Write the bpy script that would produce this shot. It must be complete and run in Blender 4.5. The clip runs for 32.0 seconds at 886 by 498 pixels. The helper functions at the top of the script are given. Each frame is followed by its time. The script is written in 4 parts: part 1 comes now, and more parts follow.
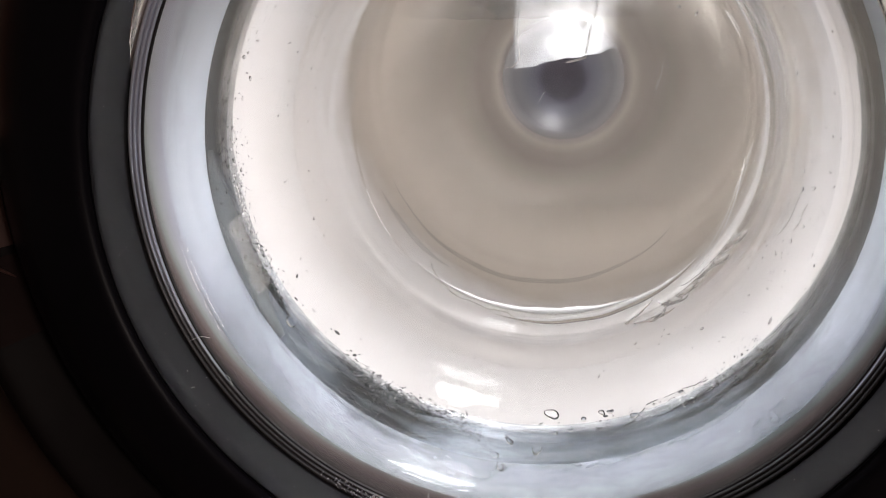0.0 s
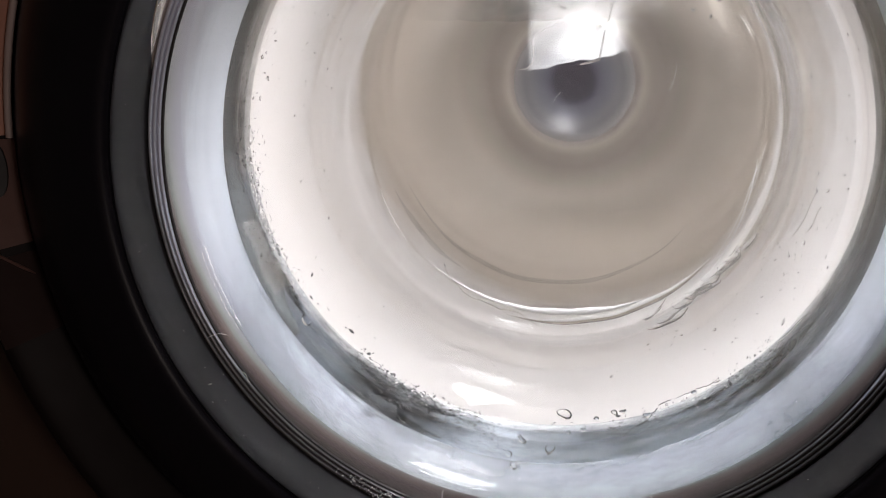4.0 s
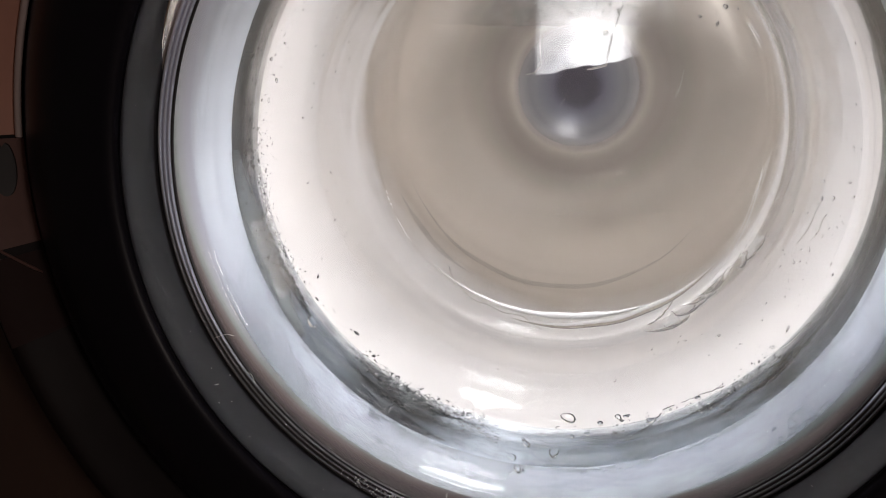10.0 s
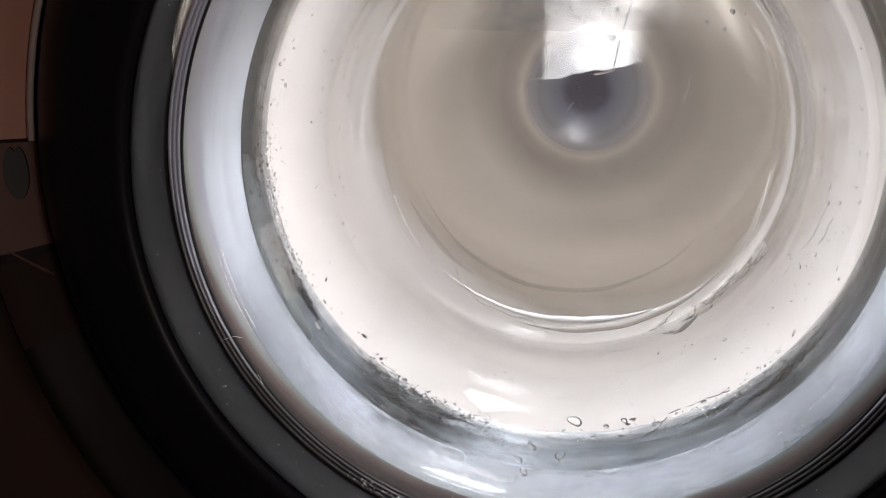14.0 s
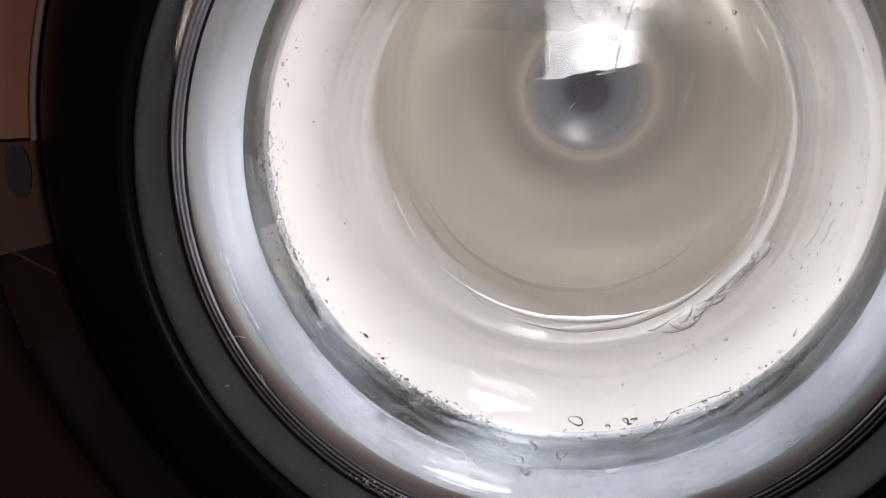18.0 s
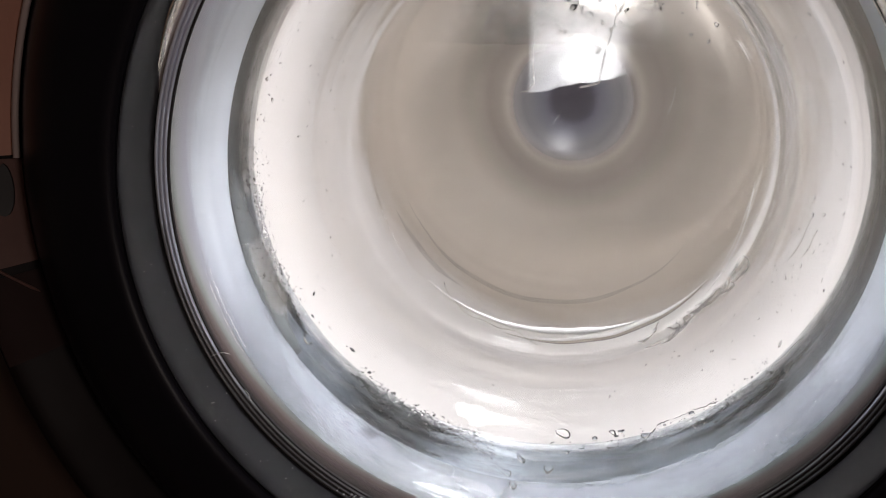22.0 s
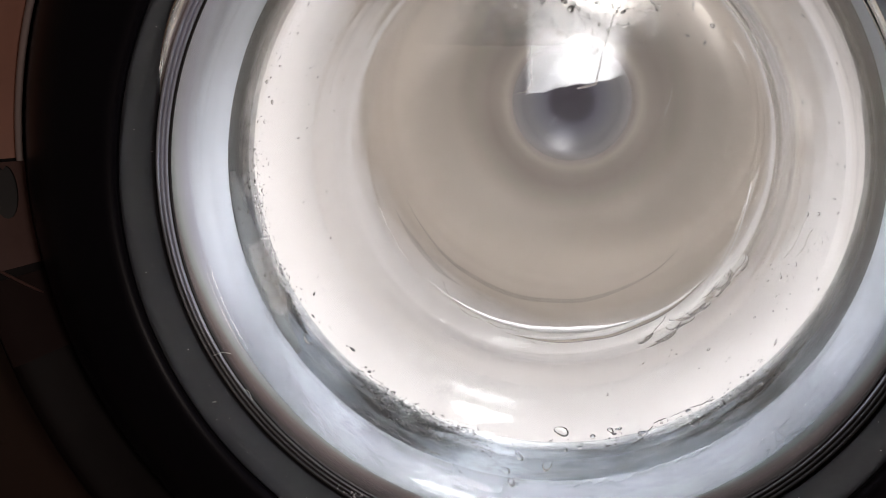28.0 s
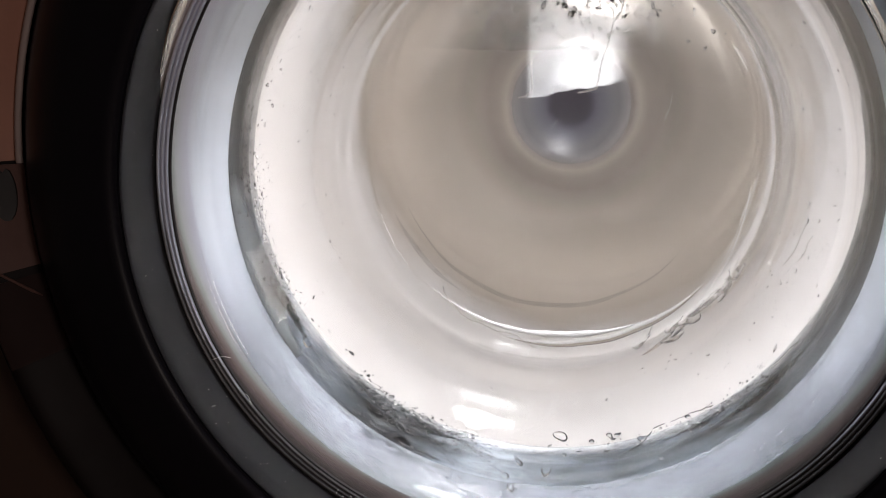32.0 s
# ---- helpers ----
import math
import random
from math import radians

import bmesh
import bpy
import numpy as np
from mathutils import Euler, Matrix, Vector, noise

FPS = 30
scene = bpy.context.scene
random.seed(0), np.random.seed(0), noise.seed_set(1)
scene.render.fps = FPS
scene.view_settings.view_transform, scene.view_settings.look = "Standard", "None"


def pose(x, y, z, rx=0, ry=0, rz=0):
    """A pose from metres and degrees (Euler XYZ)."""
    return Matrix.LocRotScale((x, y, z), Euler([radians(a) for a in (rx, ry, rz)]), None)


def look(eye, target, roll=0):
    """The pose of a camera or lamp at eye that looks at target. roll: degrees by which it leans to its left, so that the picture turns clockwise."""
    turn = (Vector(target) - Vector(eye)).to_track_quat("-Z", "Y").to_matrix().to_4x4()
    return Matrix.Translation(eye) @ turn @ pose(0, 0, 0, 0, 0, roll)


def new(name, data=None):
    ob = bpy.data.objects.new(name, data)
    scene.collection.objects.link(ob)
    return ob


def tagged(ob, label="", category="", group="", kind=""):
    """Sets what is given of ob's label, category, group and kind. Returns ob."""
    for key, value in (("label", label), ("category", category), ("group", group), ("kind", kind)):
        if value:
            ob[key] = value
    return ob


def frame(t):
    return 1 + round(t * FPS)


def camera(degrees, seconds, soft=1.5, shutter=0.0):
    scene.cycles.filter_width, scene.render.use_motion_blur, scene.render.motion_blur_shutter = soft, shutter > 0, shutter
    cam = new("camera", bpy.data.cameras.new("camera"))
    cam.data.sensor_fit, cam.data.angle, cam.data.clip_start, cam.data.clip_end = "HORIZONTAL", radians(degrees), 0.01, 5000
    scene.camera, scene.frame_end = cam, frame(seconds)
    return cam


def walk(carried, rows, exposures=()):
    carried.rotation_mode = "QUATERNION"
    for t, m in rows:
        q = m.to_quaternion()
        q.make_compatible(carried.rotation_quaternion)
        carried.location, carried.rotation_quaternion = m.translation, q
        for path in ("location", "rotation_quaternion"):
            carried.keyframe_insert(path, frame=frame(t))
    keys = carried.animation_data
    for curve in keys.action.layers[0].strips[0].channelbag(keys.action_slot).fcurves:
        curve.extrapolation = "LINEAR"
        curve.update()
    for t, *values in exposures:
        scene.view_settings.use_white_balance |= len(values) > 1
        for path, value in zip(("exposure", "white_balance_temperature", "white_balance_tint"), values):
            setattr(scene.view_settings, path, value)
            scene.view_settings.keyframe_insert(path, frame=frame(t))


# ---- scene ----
H = 0.47          # height of the drum's axis over the floor
BACK_Y = 0.1640    # depth of the back of the door glass
SPIN = 84.0       # degrees that the drum turns from one film frame to the next

cam = camera(52.0, 32.0, soft=0.95, shutter=0.5)
PATH = [
    (0.0, 0.0356, -0.3603, 0.0759, 10.19, -15.98, -1.02),
    (0.5, 0.0351, -0.3611, 0.0760, 10.23, -16.16, -0.90),
    (1.0, 0.0336, -0.3621, 0.0752, 10.22, -15.96, -0.84),
    (1.5, 0.0336, -0.3622, 0.0763, 10.30, -15.95, -0.77),
    (2.0, 0.0357, -0.3630, 0.0763, 10.65, -15.85, -0.89),
    (2.5, 0.0344, -0.3625, 0.0743, 10.72, -15.97, -0.93),
    (3.0, 0.0311, -0.3643, 0.0744, 10.34, -15.93, -0.82),
    (3.5, 0.0314, -0.3647, 0.0752, 10.47, -15.83, -0.82),
    (5.5, 0.0296, -0.3643, 0.0749, 10.20, -15.57, -0.35),
    (6.0, 0.0300, -0.3640, 0.0743, 10.17, -15.41, -0.22),
    (6.5, 0.0326, -0.3643, 0.0759, 10.36, -15.47, -0.29),
    (7.0, 0.0329, -0.3630, 0.0746, 10.42, -15.47, -0.36),
    (7.5, 0.0313, -0.3632, 0.0745, 10.16, -15.46, -0.23),
    (8.0, 0.0314, -0.3631, 0.0733, 10.21, -15.36, -0.21),
    (8.5, 0.0309, -0.3636, 0.0754, 10.18, -15.44, -0.19),
    (9.0, 0.0321, -0.3656, 0.0763, 10.47, -15.72, -0.24),
    (9.5, 0.0303, -0.3663, 0.0747, 10.44, -15.52, -0.21),
    (10.0, 0.0273, -0.3667, 0.0760, 10.36, -15.63, -0.10),
    (10.5, 0.0279, -0.3683, 0.0776, 10.64, -15.49, -0.07),
    (11.0, 0.0273, -0.3681, 0.0768, 10.65, -15.52, -0.01),
    (11.5, 0.0274, -0.3672, 0.0762, 10.77, -15.59, -0.05),
    (12.0, 0.0287, -0.3677, 0.0758, 10.91, -15.42, -0.07),
    (12.5, 0.0284, -0.3683, 0.0766, 10.87, -15.22, 0.00),
    (13.0, 0.0267, -0.3687, 0.0783, 10.70, -15.30, 0.03),
    (13.5, 0.0295, -0.3689, 0.0771, 10.99, -15.34, -0.07),
    (14.0, 0.0301, -0.3692, 0.0764, 11.11, -15.35, -0.14),
    (14.5, 0.0299, -0.3685, 0.0772, 11.14, -15.46, -0.16),
    (16.5, 0.0294, -0.3678, 0.0771, 11.13, -15.59, -0.24),
    (17.0, 0.0253, -0.3693, 0.0787, 10.67, -15.60, 0.08),
    (17.5, 0.0253, -0.3707, 0.0785, 10.63, -15.43, 0.11),
    (18.0, 0.0277, -0.3700, 0.0770, 10.92, -15.42, -0.01),
    (18.5, 0.0266, -0.3702, 0.0757, 10.85, -15.46, -0.10),
    (19.0, 0.0293, -0.3688, 0.0764, 11.12, -15.59, -0.31),
    (19.5, 0.0288, -0.3692, 0.0781, 10.96, -15.35, -0.35),
    (20.0, 0.0260, -0.3682, 0.0797, 10.28, -15.23, -0.22),
    (20.5, 0.0281, -0.3677, 0.0802, 10.37, -15.28, -0.41),
    (21.0, 0.0311, -0.3673, 0.0798, 10.33, -15.17, -0.50),
    (21.5, 0.0291, -0.3674, 0.0796, 10.15, -15.16, -0.37),
    (22.0, 0.0293, -0.3689, 0.0802, 10.21, -14.96, -0.29),
    (22.5, 0.0269, -0.3694, 0.0798, 9.94, -15.10, -0.19),
    (23.0, 0.0310, -0.3690, 0.0799, 10.34, -15.06, -0.34),
    (23.5, 0.0281, -0.3693, 0.0792, 9.91, -14.98, -0.15),
    (24.0, 0.0286, -0.3694, 0.0794, 10.02, -14.90, -0.17),
    (24.5, 0.0314, -0.3693, 0.0808, 10.34, -14.92, -0.27),
    (25.0, 0.0302, -0.3693, 0.0795, 10.23, -14.95, -0.22),
    (25.5, 0.0301, -0.3688, 0.0812, 10.19, -15.21, -0.19),
    (27.5, 0.0313, -0.3707, 0.0802, 10.42, -15.01, -0.48),
    (28.0, 0.0320, -0.3729, 0.0818, 10.37, -15.00, -0.52),
    (28.5, 0.0302, -0.3719, 0.0813, 10.49, -15.17, -0.56),
    (29.0, 0.0289, -0.3729, 0.0815, 10.35, -15.05, -0.42),
    (29.5, 0.0299, -0.3734, 0.0837, 10.48, -15.24, -0.49),
    (30.0, 0.0311, -0.3731, 0.0829, 10.62, -15.21, -0.56),
    (30.5, 0.0308, -0.3722, 0.0830, 10.51, -15.27, -0.50),
    (31.0, 0.0293, -0.3723, 0.0819, 10.25, -15.04, -0.34),
    (31.5, 0.0298, -0.3725, 0.0827, 10.25, -14.88, -0.29),
    (32.0, 0.0299, -0.3723, 0.0839, 10.12, -15.00, -0.17),
]
walk(cam, [(t, pose(x, y, z + H, 90 + pitch, 0, yaw) @ pose(0, 0, 0, 0, 0, roll)) for t, x, y, z, yaw, pitch, roll in PATH],
     exposures=[(0.0, 0.0), (32.0, 0.0)])

# ---- world and lights ----
world = bpy.data.worlds.new("world")
scene.world = world
world.use_nodes = True
world.node_tree.nodes["Background"].inputs[0].default_value = (0.02, 0.017, 0.015, 1)
world.node_tree.nodes["Background"].inputs[1].default_value = 0.2


def area_lamp(name, m, size, size_y, watts, colour, spread=180):
    data = bpy.data.lights.new(name, "AREA")
    data.shape, data.size, data.size_y, data.energy, data.color = "RECTANGLE", size, size_y, watts, colour
    data.spread = radians(spread)
    ob = new(name, data)
    ob.matrix_world = m
    return ob


# the drum's own lamp, high in the mouth of the drum
area_lamp("drum_light", look((0.0262, 0.1180, H + 0.1372), (0.0060, 0.225, H - 0.03)), 0.048, 0.044, 0.86, (0.995, 0.978, 1.02), 162)
# unseen dim lamp added for the room, low on the wall beside the machine
area_lamp("room_fill_light", look((1.46, -1.50, 0.72), (0.0, -1.50, 0.72)), 0.4, 0.5, 8.0, (1.0, 0.85, 0.79))


# ---- materials ----
def mat(name, colour, rough=0.5, metal=0.0, vary=0.12, scale=30.0, fine=0.06, fine_scale=300.0, bump=0.05, rough_vary=0.1,
        coat=0.0, spec=0.5, stretch=(1, 1, 1), sheen=0.0, emit=0.0, emit_colour=None):
    """A principled surface with variation of colour and gloss at two sizes, in the thing's own space."""
    m = bpy.data.materials.new(name)
    m.use_nodes = True
    nt = m.node_tree
    n, l = nt.nodes, nt.links
    p = n["Principled BSDF"]
    tc = n.new("ShaderNodeTexCoord")
    mp = n.new("ShaderNodeMapping")
    mp.inputs["Scale"].default_value = stretch
    l.new(tc.outputs["Object"], mp.inputs["Vector"])
    big, small = n.new("ShaderNodeTexNoise"), n.new("ShaderNodeTexNoise")
    big.inputs["Scale"].default_value, big.inputs["Detail"].default_value = scale, 6
    small.inputs["Scale"].default_value, small.inputs["Detail"].default_value = fine_scale, 3
    for tex in (big, small):
        l.new(mp.outputs["Vector"], tex.inputs["Vector"])
    mix = n.new("ShaderNodeMix")
    mix.data_type = "RGBA"
    mix.inputs["A"].default_value = (*[min(1, c * (1 + vary)) for c in colour], 1)
    mix.inputs["B"].default_value = (*[c * (1 - vary) for c in colour], 1)
    add = n.new("ShaderNodeMath")
    add.operation = "MULTIPLY_ADD"
    l.new(small.outputs["Fac"], add.inputs[0])
    add.inputs[1].default_value = fine * 4
    l.new(big.outputs["Fac"], add.inputs[2])
    l.new(add.outputs[0], mix.inputs["Factor"])
    l.new(mix.outputs["Result"], p.inputs["Base Color"])
    rr = n.new("ShaderNodeMapRange")
    rr.inputs["To Min"].default_value = max(0.02, rough - rough_vary)
    rr.inputs["To Max"].default_value = min(1, rough + rough_vary)
    l.new(big.outputs["Fac"], rr.inputs["Value"])
    l.new(rr.outputs["Result"], p.inputs["Roughness"])
    p.inputs["Metallic"].default_value = metal
    p.inputs["Coat Weight"].default_value = coat
    p.inputs["Coat Roughness"].default_value = 0.04
    p.inputs["Specular IOR Level"].default_value = spec
    p.inputs["Sheen Weight"].default_value = sheen
    if emit:
        p.inputs["Emission Color"].default_value = (*(emit_colour or colour), 1)
        p.inputs["Emission Strength"].default_value = emit
    if bump:
        b = n.new("ShaderNodeBump")
        b.inputs["Strength"].default_value, b.inputs["Distance"].default_value = bump, 0.002
        l.new(small.outputs["Fac"], b.inputs["Height"])
        l.new(b.outputs["Normal"], p.inputs["Normal"])
    return m


def glass(name, colour=(0.97, 0.985, 0.98), ior=1.47, rough=0.0, ripple=0.0, ripple_scale=60.0, milky=0.0):
    m = bpy.data.materials.new(name)
    m.use_nodes = True
    n, l = m.node_tree.nodes, m.node_tree.links
    p = n["Principled BSDF"]
    p.inputs["Base Color"].default_value = (*colour, 1)
    p.inputs["Transmission Weight"].default_value = 1 - milky
    p.inputs["IOR"].default_value = ior
    p.inputs["Roughness"].default_value = rough
    if ripple:
        tc, tex, b = n.new("ShaderNodeTexCoord"), n.new("ShaderNodeTexNoise"), n.new("ShaderNodeBump")
        tex.inputs["Scale"].default_value = ripple_scale
        l.new(tc.outputs["Object"], tex.inputs["Vector"])
        b.inputs["Strength"].default_value, b.inputs["Distance"].default_value = ripple, 0.003
        l.new(tex.outputs["Fac"], b.inputs["Height"])
        l.new(b.outputs["Normal"], p.inputs["Normal"])
    return m


M_BLACK = mat("black_gloss_plastic", (0.0105, 0.0096, 0.0135), 0.32, vary=0.2, bump=0.01, rough_vary=0.05, spec=0.10)
M_SMOKE = mat("smoky_grey_plastic", (0.031, 0.031, 0.0335), 0.18, vary=0.04, scale=14, bump=0, rough_vary=0.02, spec=0.22)
M_CRESCENT = mat("polished_crescent_metal", (0.80, 0.72, 0.64), 0.12, metal=1.0, vary=0.1, scale=20, bump=0.004, rough_vary=0.03)
M_BEZEL = mat("dark_brown_trim", (0.009, 0.006, 0.006), 0.5, vary=0.25, scale=20, bump=0.02, spec=0.08)
M_COVER = mat("red_brown_trim", (0.36, 0.17, 0.12), 0.38, vary=0.2, scale=18, bump=0.05)
M_LATCH = mat("taupe_trim", (0.105, 0.055, 0.046), 0.5, vary=0.2, scale=25, bump=0.05, spec=0.15)
M_LOWER = mat("dark_taupe_trim", (0.022, 0.0115, 0.0105), 0.6, vary=0.2, scale=25, bump=0.05, spec=0.08)
M_SLOT = mat("slot_black", (0.01, 0.008, 0.008), 0.6, bump=0.03)
M_BEAD = mat("grey_bead", (0.36, 0.29, 0.275), 0.3, vary=0.1)
M_FILM = mat("soapy_water_film", (0.155, 0.172, 0.185), 0.15, vary=0.15, scale=55, fine=0.1, bump=0.06)
M_DIRT = mat("dark_lint_specks", (0.05, 0.052, 0.055), 0.4, vary=0.4, scale=200, bump=0.1)
M_LAUNDRY = mat("white_cotton", (0.718, 0.697, 0.682), 0.9, vary=0.05, scale=18, fine=0.05, fine_scale=500, bump=0.25, sheen=0.2)
M_TUB = mat("grey_tub_plastic", (0.25, 0.25, 0.25), 0.6)
M_STEEL = mat("drum_steel", (0.56, 0.53, 0.50), 0.33, metal=1.0, vary=0.06, scale=12, bump=0.02)
M_ENAMEL = mat("dark_taupe_enamel", (0.050, 0.030, 0.024), 0.4, vary=0.08, bump=0.02)
M_WHITE = mat("white_lamp_enamel", (0.75, 0.73, 0.7), 0.4, vary=0.03)
M_PLASTER = mat("wall_plaster", (0.42, 0.39, 0.37), 0.9, vary=0.08, scale=6, bump=0.15)
M_FLOOR = mat("floor_tile", (0.30, 0.22, 0.17), 0.45, vary=0.15, scale=5)
M_LENS = mat("lamp_lens", (0.9, 0.9, 0.9), 0.4, emit=7.0, emit_colour=(1.0, 0.975, 0.99))
M_PANEL = mat("lamp_panel", (0.9, 0.85, 0.8), 0.5, emit=0.6, emit_colour=(1.0, 0.8, 0.62))
M_FIBRE = mat("pale_fibre", (0.85, 0.82, 0.80), 0.7, bump=0)
M_GLASS = glass("door_glass", rough=0.012)
M_WATER = glass("water", (0.99, 1.0, 1.0), 1.33)
M_RIPPLE = glass("stirred_water", (1.0, 1.0, 1.0), 1.09, ripple=0.4, ripple_scale=130, milky=0.02)


def ring_vector(n, l, vector, along, across):
    """Coordinates that run round the drum's axis and along it, so that stains lie in streaks round the ring."""
    mp, gr, sep, comb = n.new("ShaderNodeMapping"), n.new("ShaderNodeTexGradient"), n.new("ShaderNodeSeparateXYZ"), n.new("ShaderNodeCombineXYZ")
    gr.gradient_type = "RADIAL"
    mp.inputs["Rotation"].default_value = (radians(90), 0, 0)
    l.new(vector, mp.inputs["Vector"])
    l.new(mp.outputs[0], gr.inputs["Vector"])
    l.new(vector, sep.inputs[0])
    a, b = n.new("ShaderNodeMath"), n.new("ShaderNodeMath")
    a.operation = b.operation = "MULTIPLY"
    l.new(gr.outputs["Fac"], a.inputs[0])
    a.inputs[1].default_value = 0.94 * along
    l.new(sep.outputs["Y"], b.inputs[0])
    b.inputs[1].default_value = across
    l.new(a.outputs[0], comb.inputs["X"])
    l.new(b.outputs[0], comb.inputs["Y"])
    return comb.outputs[0]


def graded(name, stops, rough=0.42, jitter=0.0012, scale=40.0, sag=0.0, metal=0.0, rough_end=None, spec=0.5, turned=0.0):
    """A surface whose colour changes with the distance from the axis; stops are (radius, colour), inwards to outwards.
    """
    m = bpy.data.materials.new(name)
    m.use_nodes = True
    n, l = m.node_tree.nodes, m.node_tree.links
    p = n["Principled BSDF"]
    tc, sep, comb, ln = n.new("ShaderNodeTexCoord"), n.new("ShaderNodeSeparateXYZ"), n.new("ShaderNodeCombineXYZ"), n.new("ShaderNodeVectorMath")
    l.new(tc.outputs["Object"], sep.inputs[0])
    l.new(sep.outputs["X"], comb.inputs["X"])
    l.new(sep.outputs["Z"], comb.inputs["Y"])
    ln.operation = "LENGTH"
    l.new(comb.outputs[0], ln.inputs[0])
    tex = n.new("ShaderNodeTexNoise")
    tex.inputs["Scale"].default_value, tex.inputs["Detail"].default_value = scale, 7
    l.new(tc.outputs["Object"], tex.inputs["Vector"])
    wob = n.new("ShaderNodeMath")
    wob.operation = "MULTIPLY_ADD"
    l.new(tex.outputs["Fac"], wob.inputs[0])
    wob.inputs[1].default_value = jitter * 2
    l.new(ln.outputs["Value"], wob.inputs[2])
    low = n.new("ShaderNodeMath")       # the outer stops reach further inwards at the ring's foot
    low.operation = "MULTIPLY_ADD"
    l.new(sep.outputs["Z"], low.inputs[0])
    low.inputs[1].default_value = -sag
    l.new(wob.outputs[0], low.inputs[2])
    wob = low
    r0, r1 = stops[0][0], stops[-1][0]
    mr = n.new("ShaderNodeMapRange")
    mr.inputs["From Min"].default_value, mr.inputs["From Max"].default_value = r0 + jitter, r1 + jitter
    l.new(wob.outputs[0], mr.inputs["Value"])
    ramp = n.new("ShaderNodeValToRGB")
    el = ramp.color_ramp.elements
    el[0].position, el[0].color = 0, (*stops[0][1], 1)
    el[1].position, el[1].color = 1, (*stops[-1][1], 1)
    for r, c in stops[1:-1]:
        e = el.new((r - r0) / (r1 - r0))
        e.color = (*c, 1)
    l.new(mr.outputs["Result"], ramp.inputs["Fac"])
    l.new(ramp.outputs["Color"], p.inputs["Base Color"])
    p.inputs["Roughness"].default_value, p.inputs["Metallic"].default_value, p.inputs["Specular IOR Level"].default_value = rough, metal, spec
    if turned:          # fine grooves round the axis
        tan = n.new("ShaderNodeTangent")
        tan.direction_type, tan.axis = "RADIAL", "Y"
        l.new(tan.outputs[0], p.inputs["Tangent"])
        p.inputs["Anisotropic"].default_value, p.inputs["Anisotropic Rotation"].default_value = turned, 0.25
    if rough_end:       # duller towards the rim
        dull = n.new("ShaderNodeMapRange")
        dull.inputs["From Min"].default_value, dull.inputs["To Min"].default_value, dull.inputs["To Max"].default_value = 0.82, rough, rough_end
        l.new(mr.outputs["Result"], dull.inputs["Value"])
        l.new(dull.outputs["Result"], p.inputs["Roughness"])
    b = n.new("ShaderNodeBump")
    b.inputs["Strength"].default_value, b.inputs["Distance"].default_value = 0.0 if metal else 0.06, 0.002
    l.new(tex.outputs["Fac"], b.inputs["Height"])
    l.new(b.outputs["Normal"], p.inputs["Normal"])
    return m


# Outer stops: brown dirt at the foot, and painted shade beside the door ring.
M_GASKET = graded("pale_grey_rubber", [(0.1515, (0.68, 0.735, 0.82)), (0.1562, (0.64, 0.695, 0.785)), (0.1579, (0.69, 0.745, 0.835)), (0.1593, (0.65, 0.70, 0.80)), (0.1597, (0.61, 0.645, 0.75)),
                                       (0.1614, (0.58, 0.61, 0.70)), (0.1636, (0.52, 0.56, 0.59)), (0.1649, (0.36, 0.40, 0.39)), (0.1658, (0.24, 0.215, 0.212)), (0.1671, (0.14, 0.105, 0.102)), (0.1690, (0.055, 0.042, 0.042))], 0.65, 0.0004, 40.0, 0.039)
# Trim rings: pale above, darker towards the foot.
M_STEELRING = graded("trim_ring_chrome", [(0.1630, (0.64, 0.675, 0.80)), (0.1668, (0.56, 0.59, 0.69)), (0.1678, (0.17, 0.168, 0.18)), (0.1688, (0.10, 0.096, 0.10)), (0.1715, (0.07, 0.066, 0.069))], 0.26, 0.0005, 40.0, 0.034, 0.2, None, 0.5)


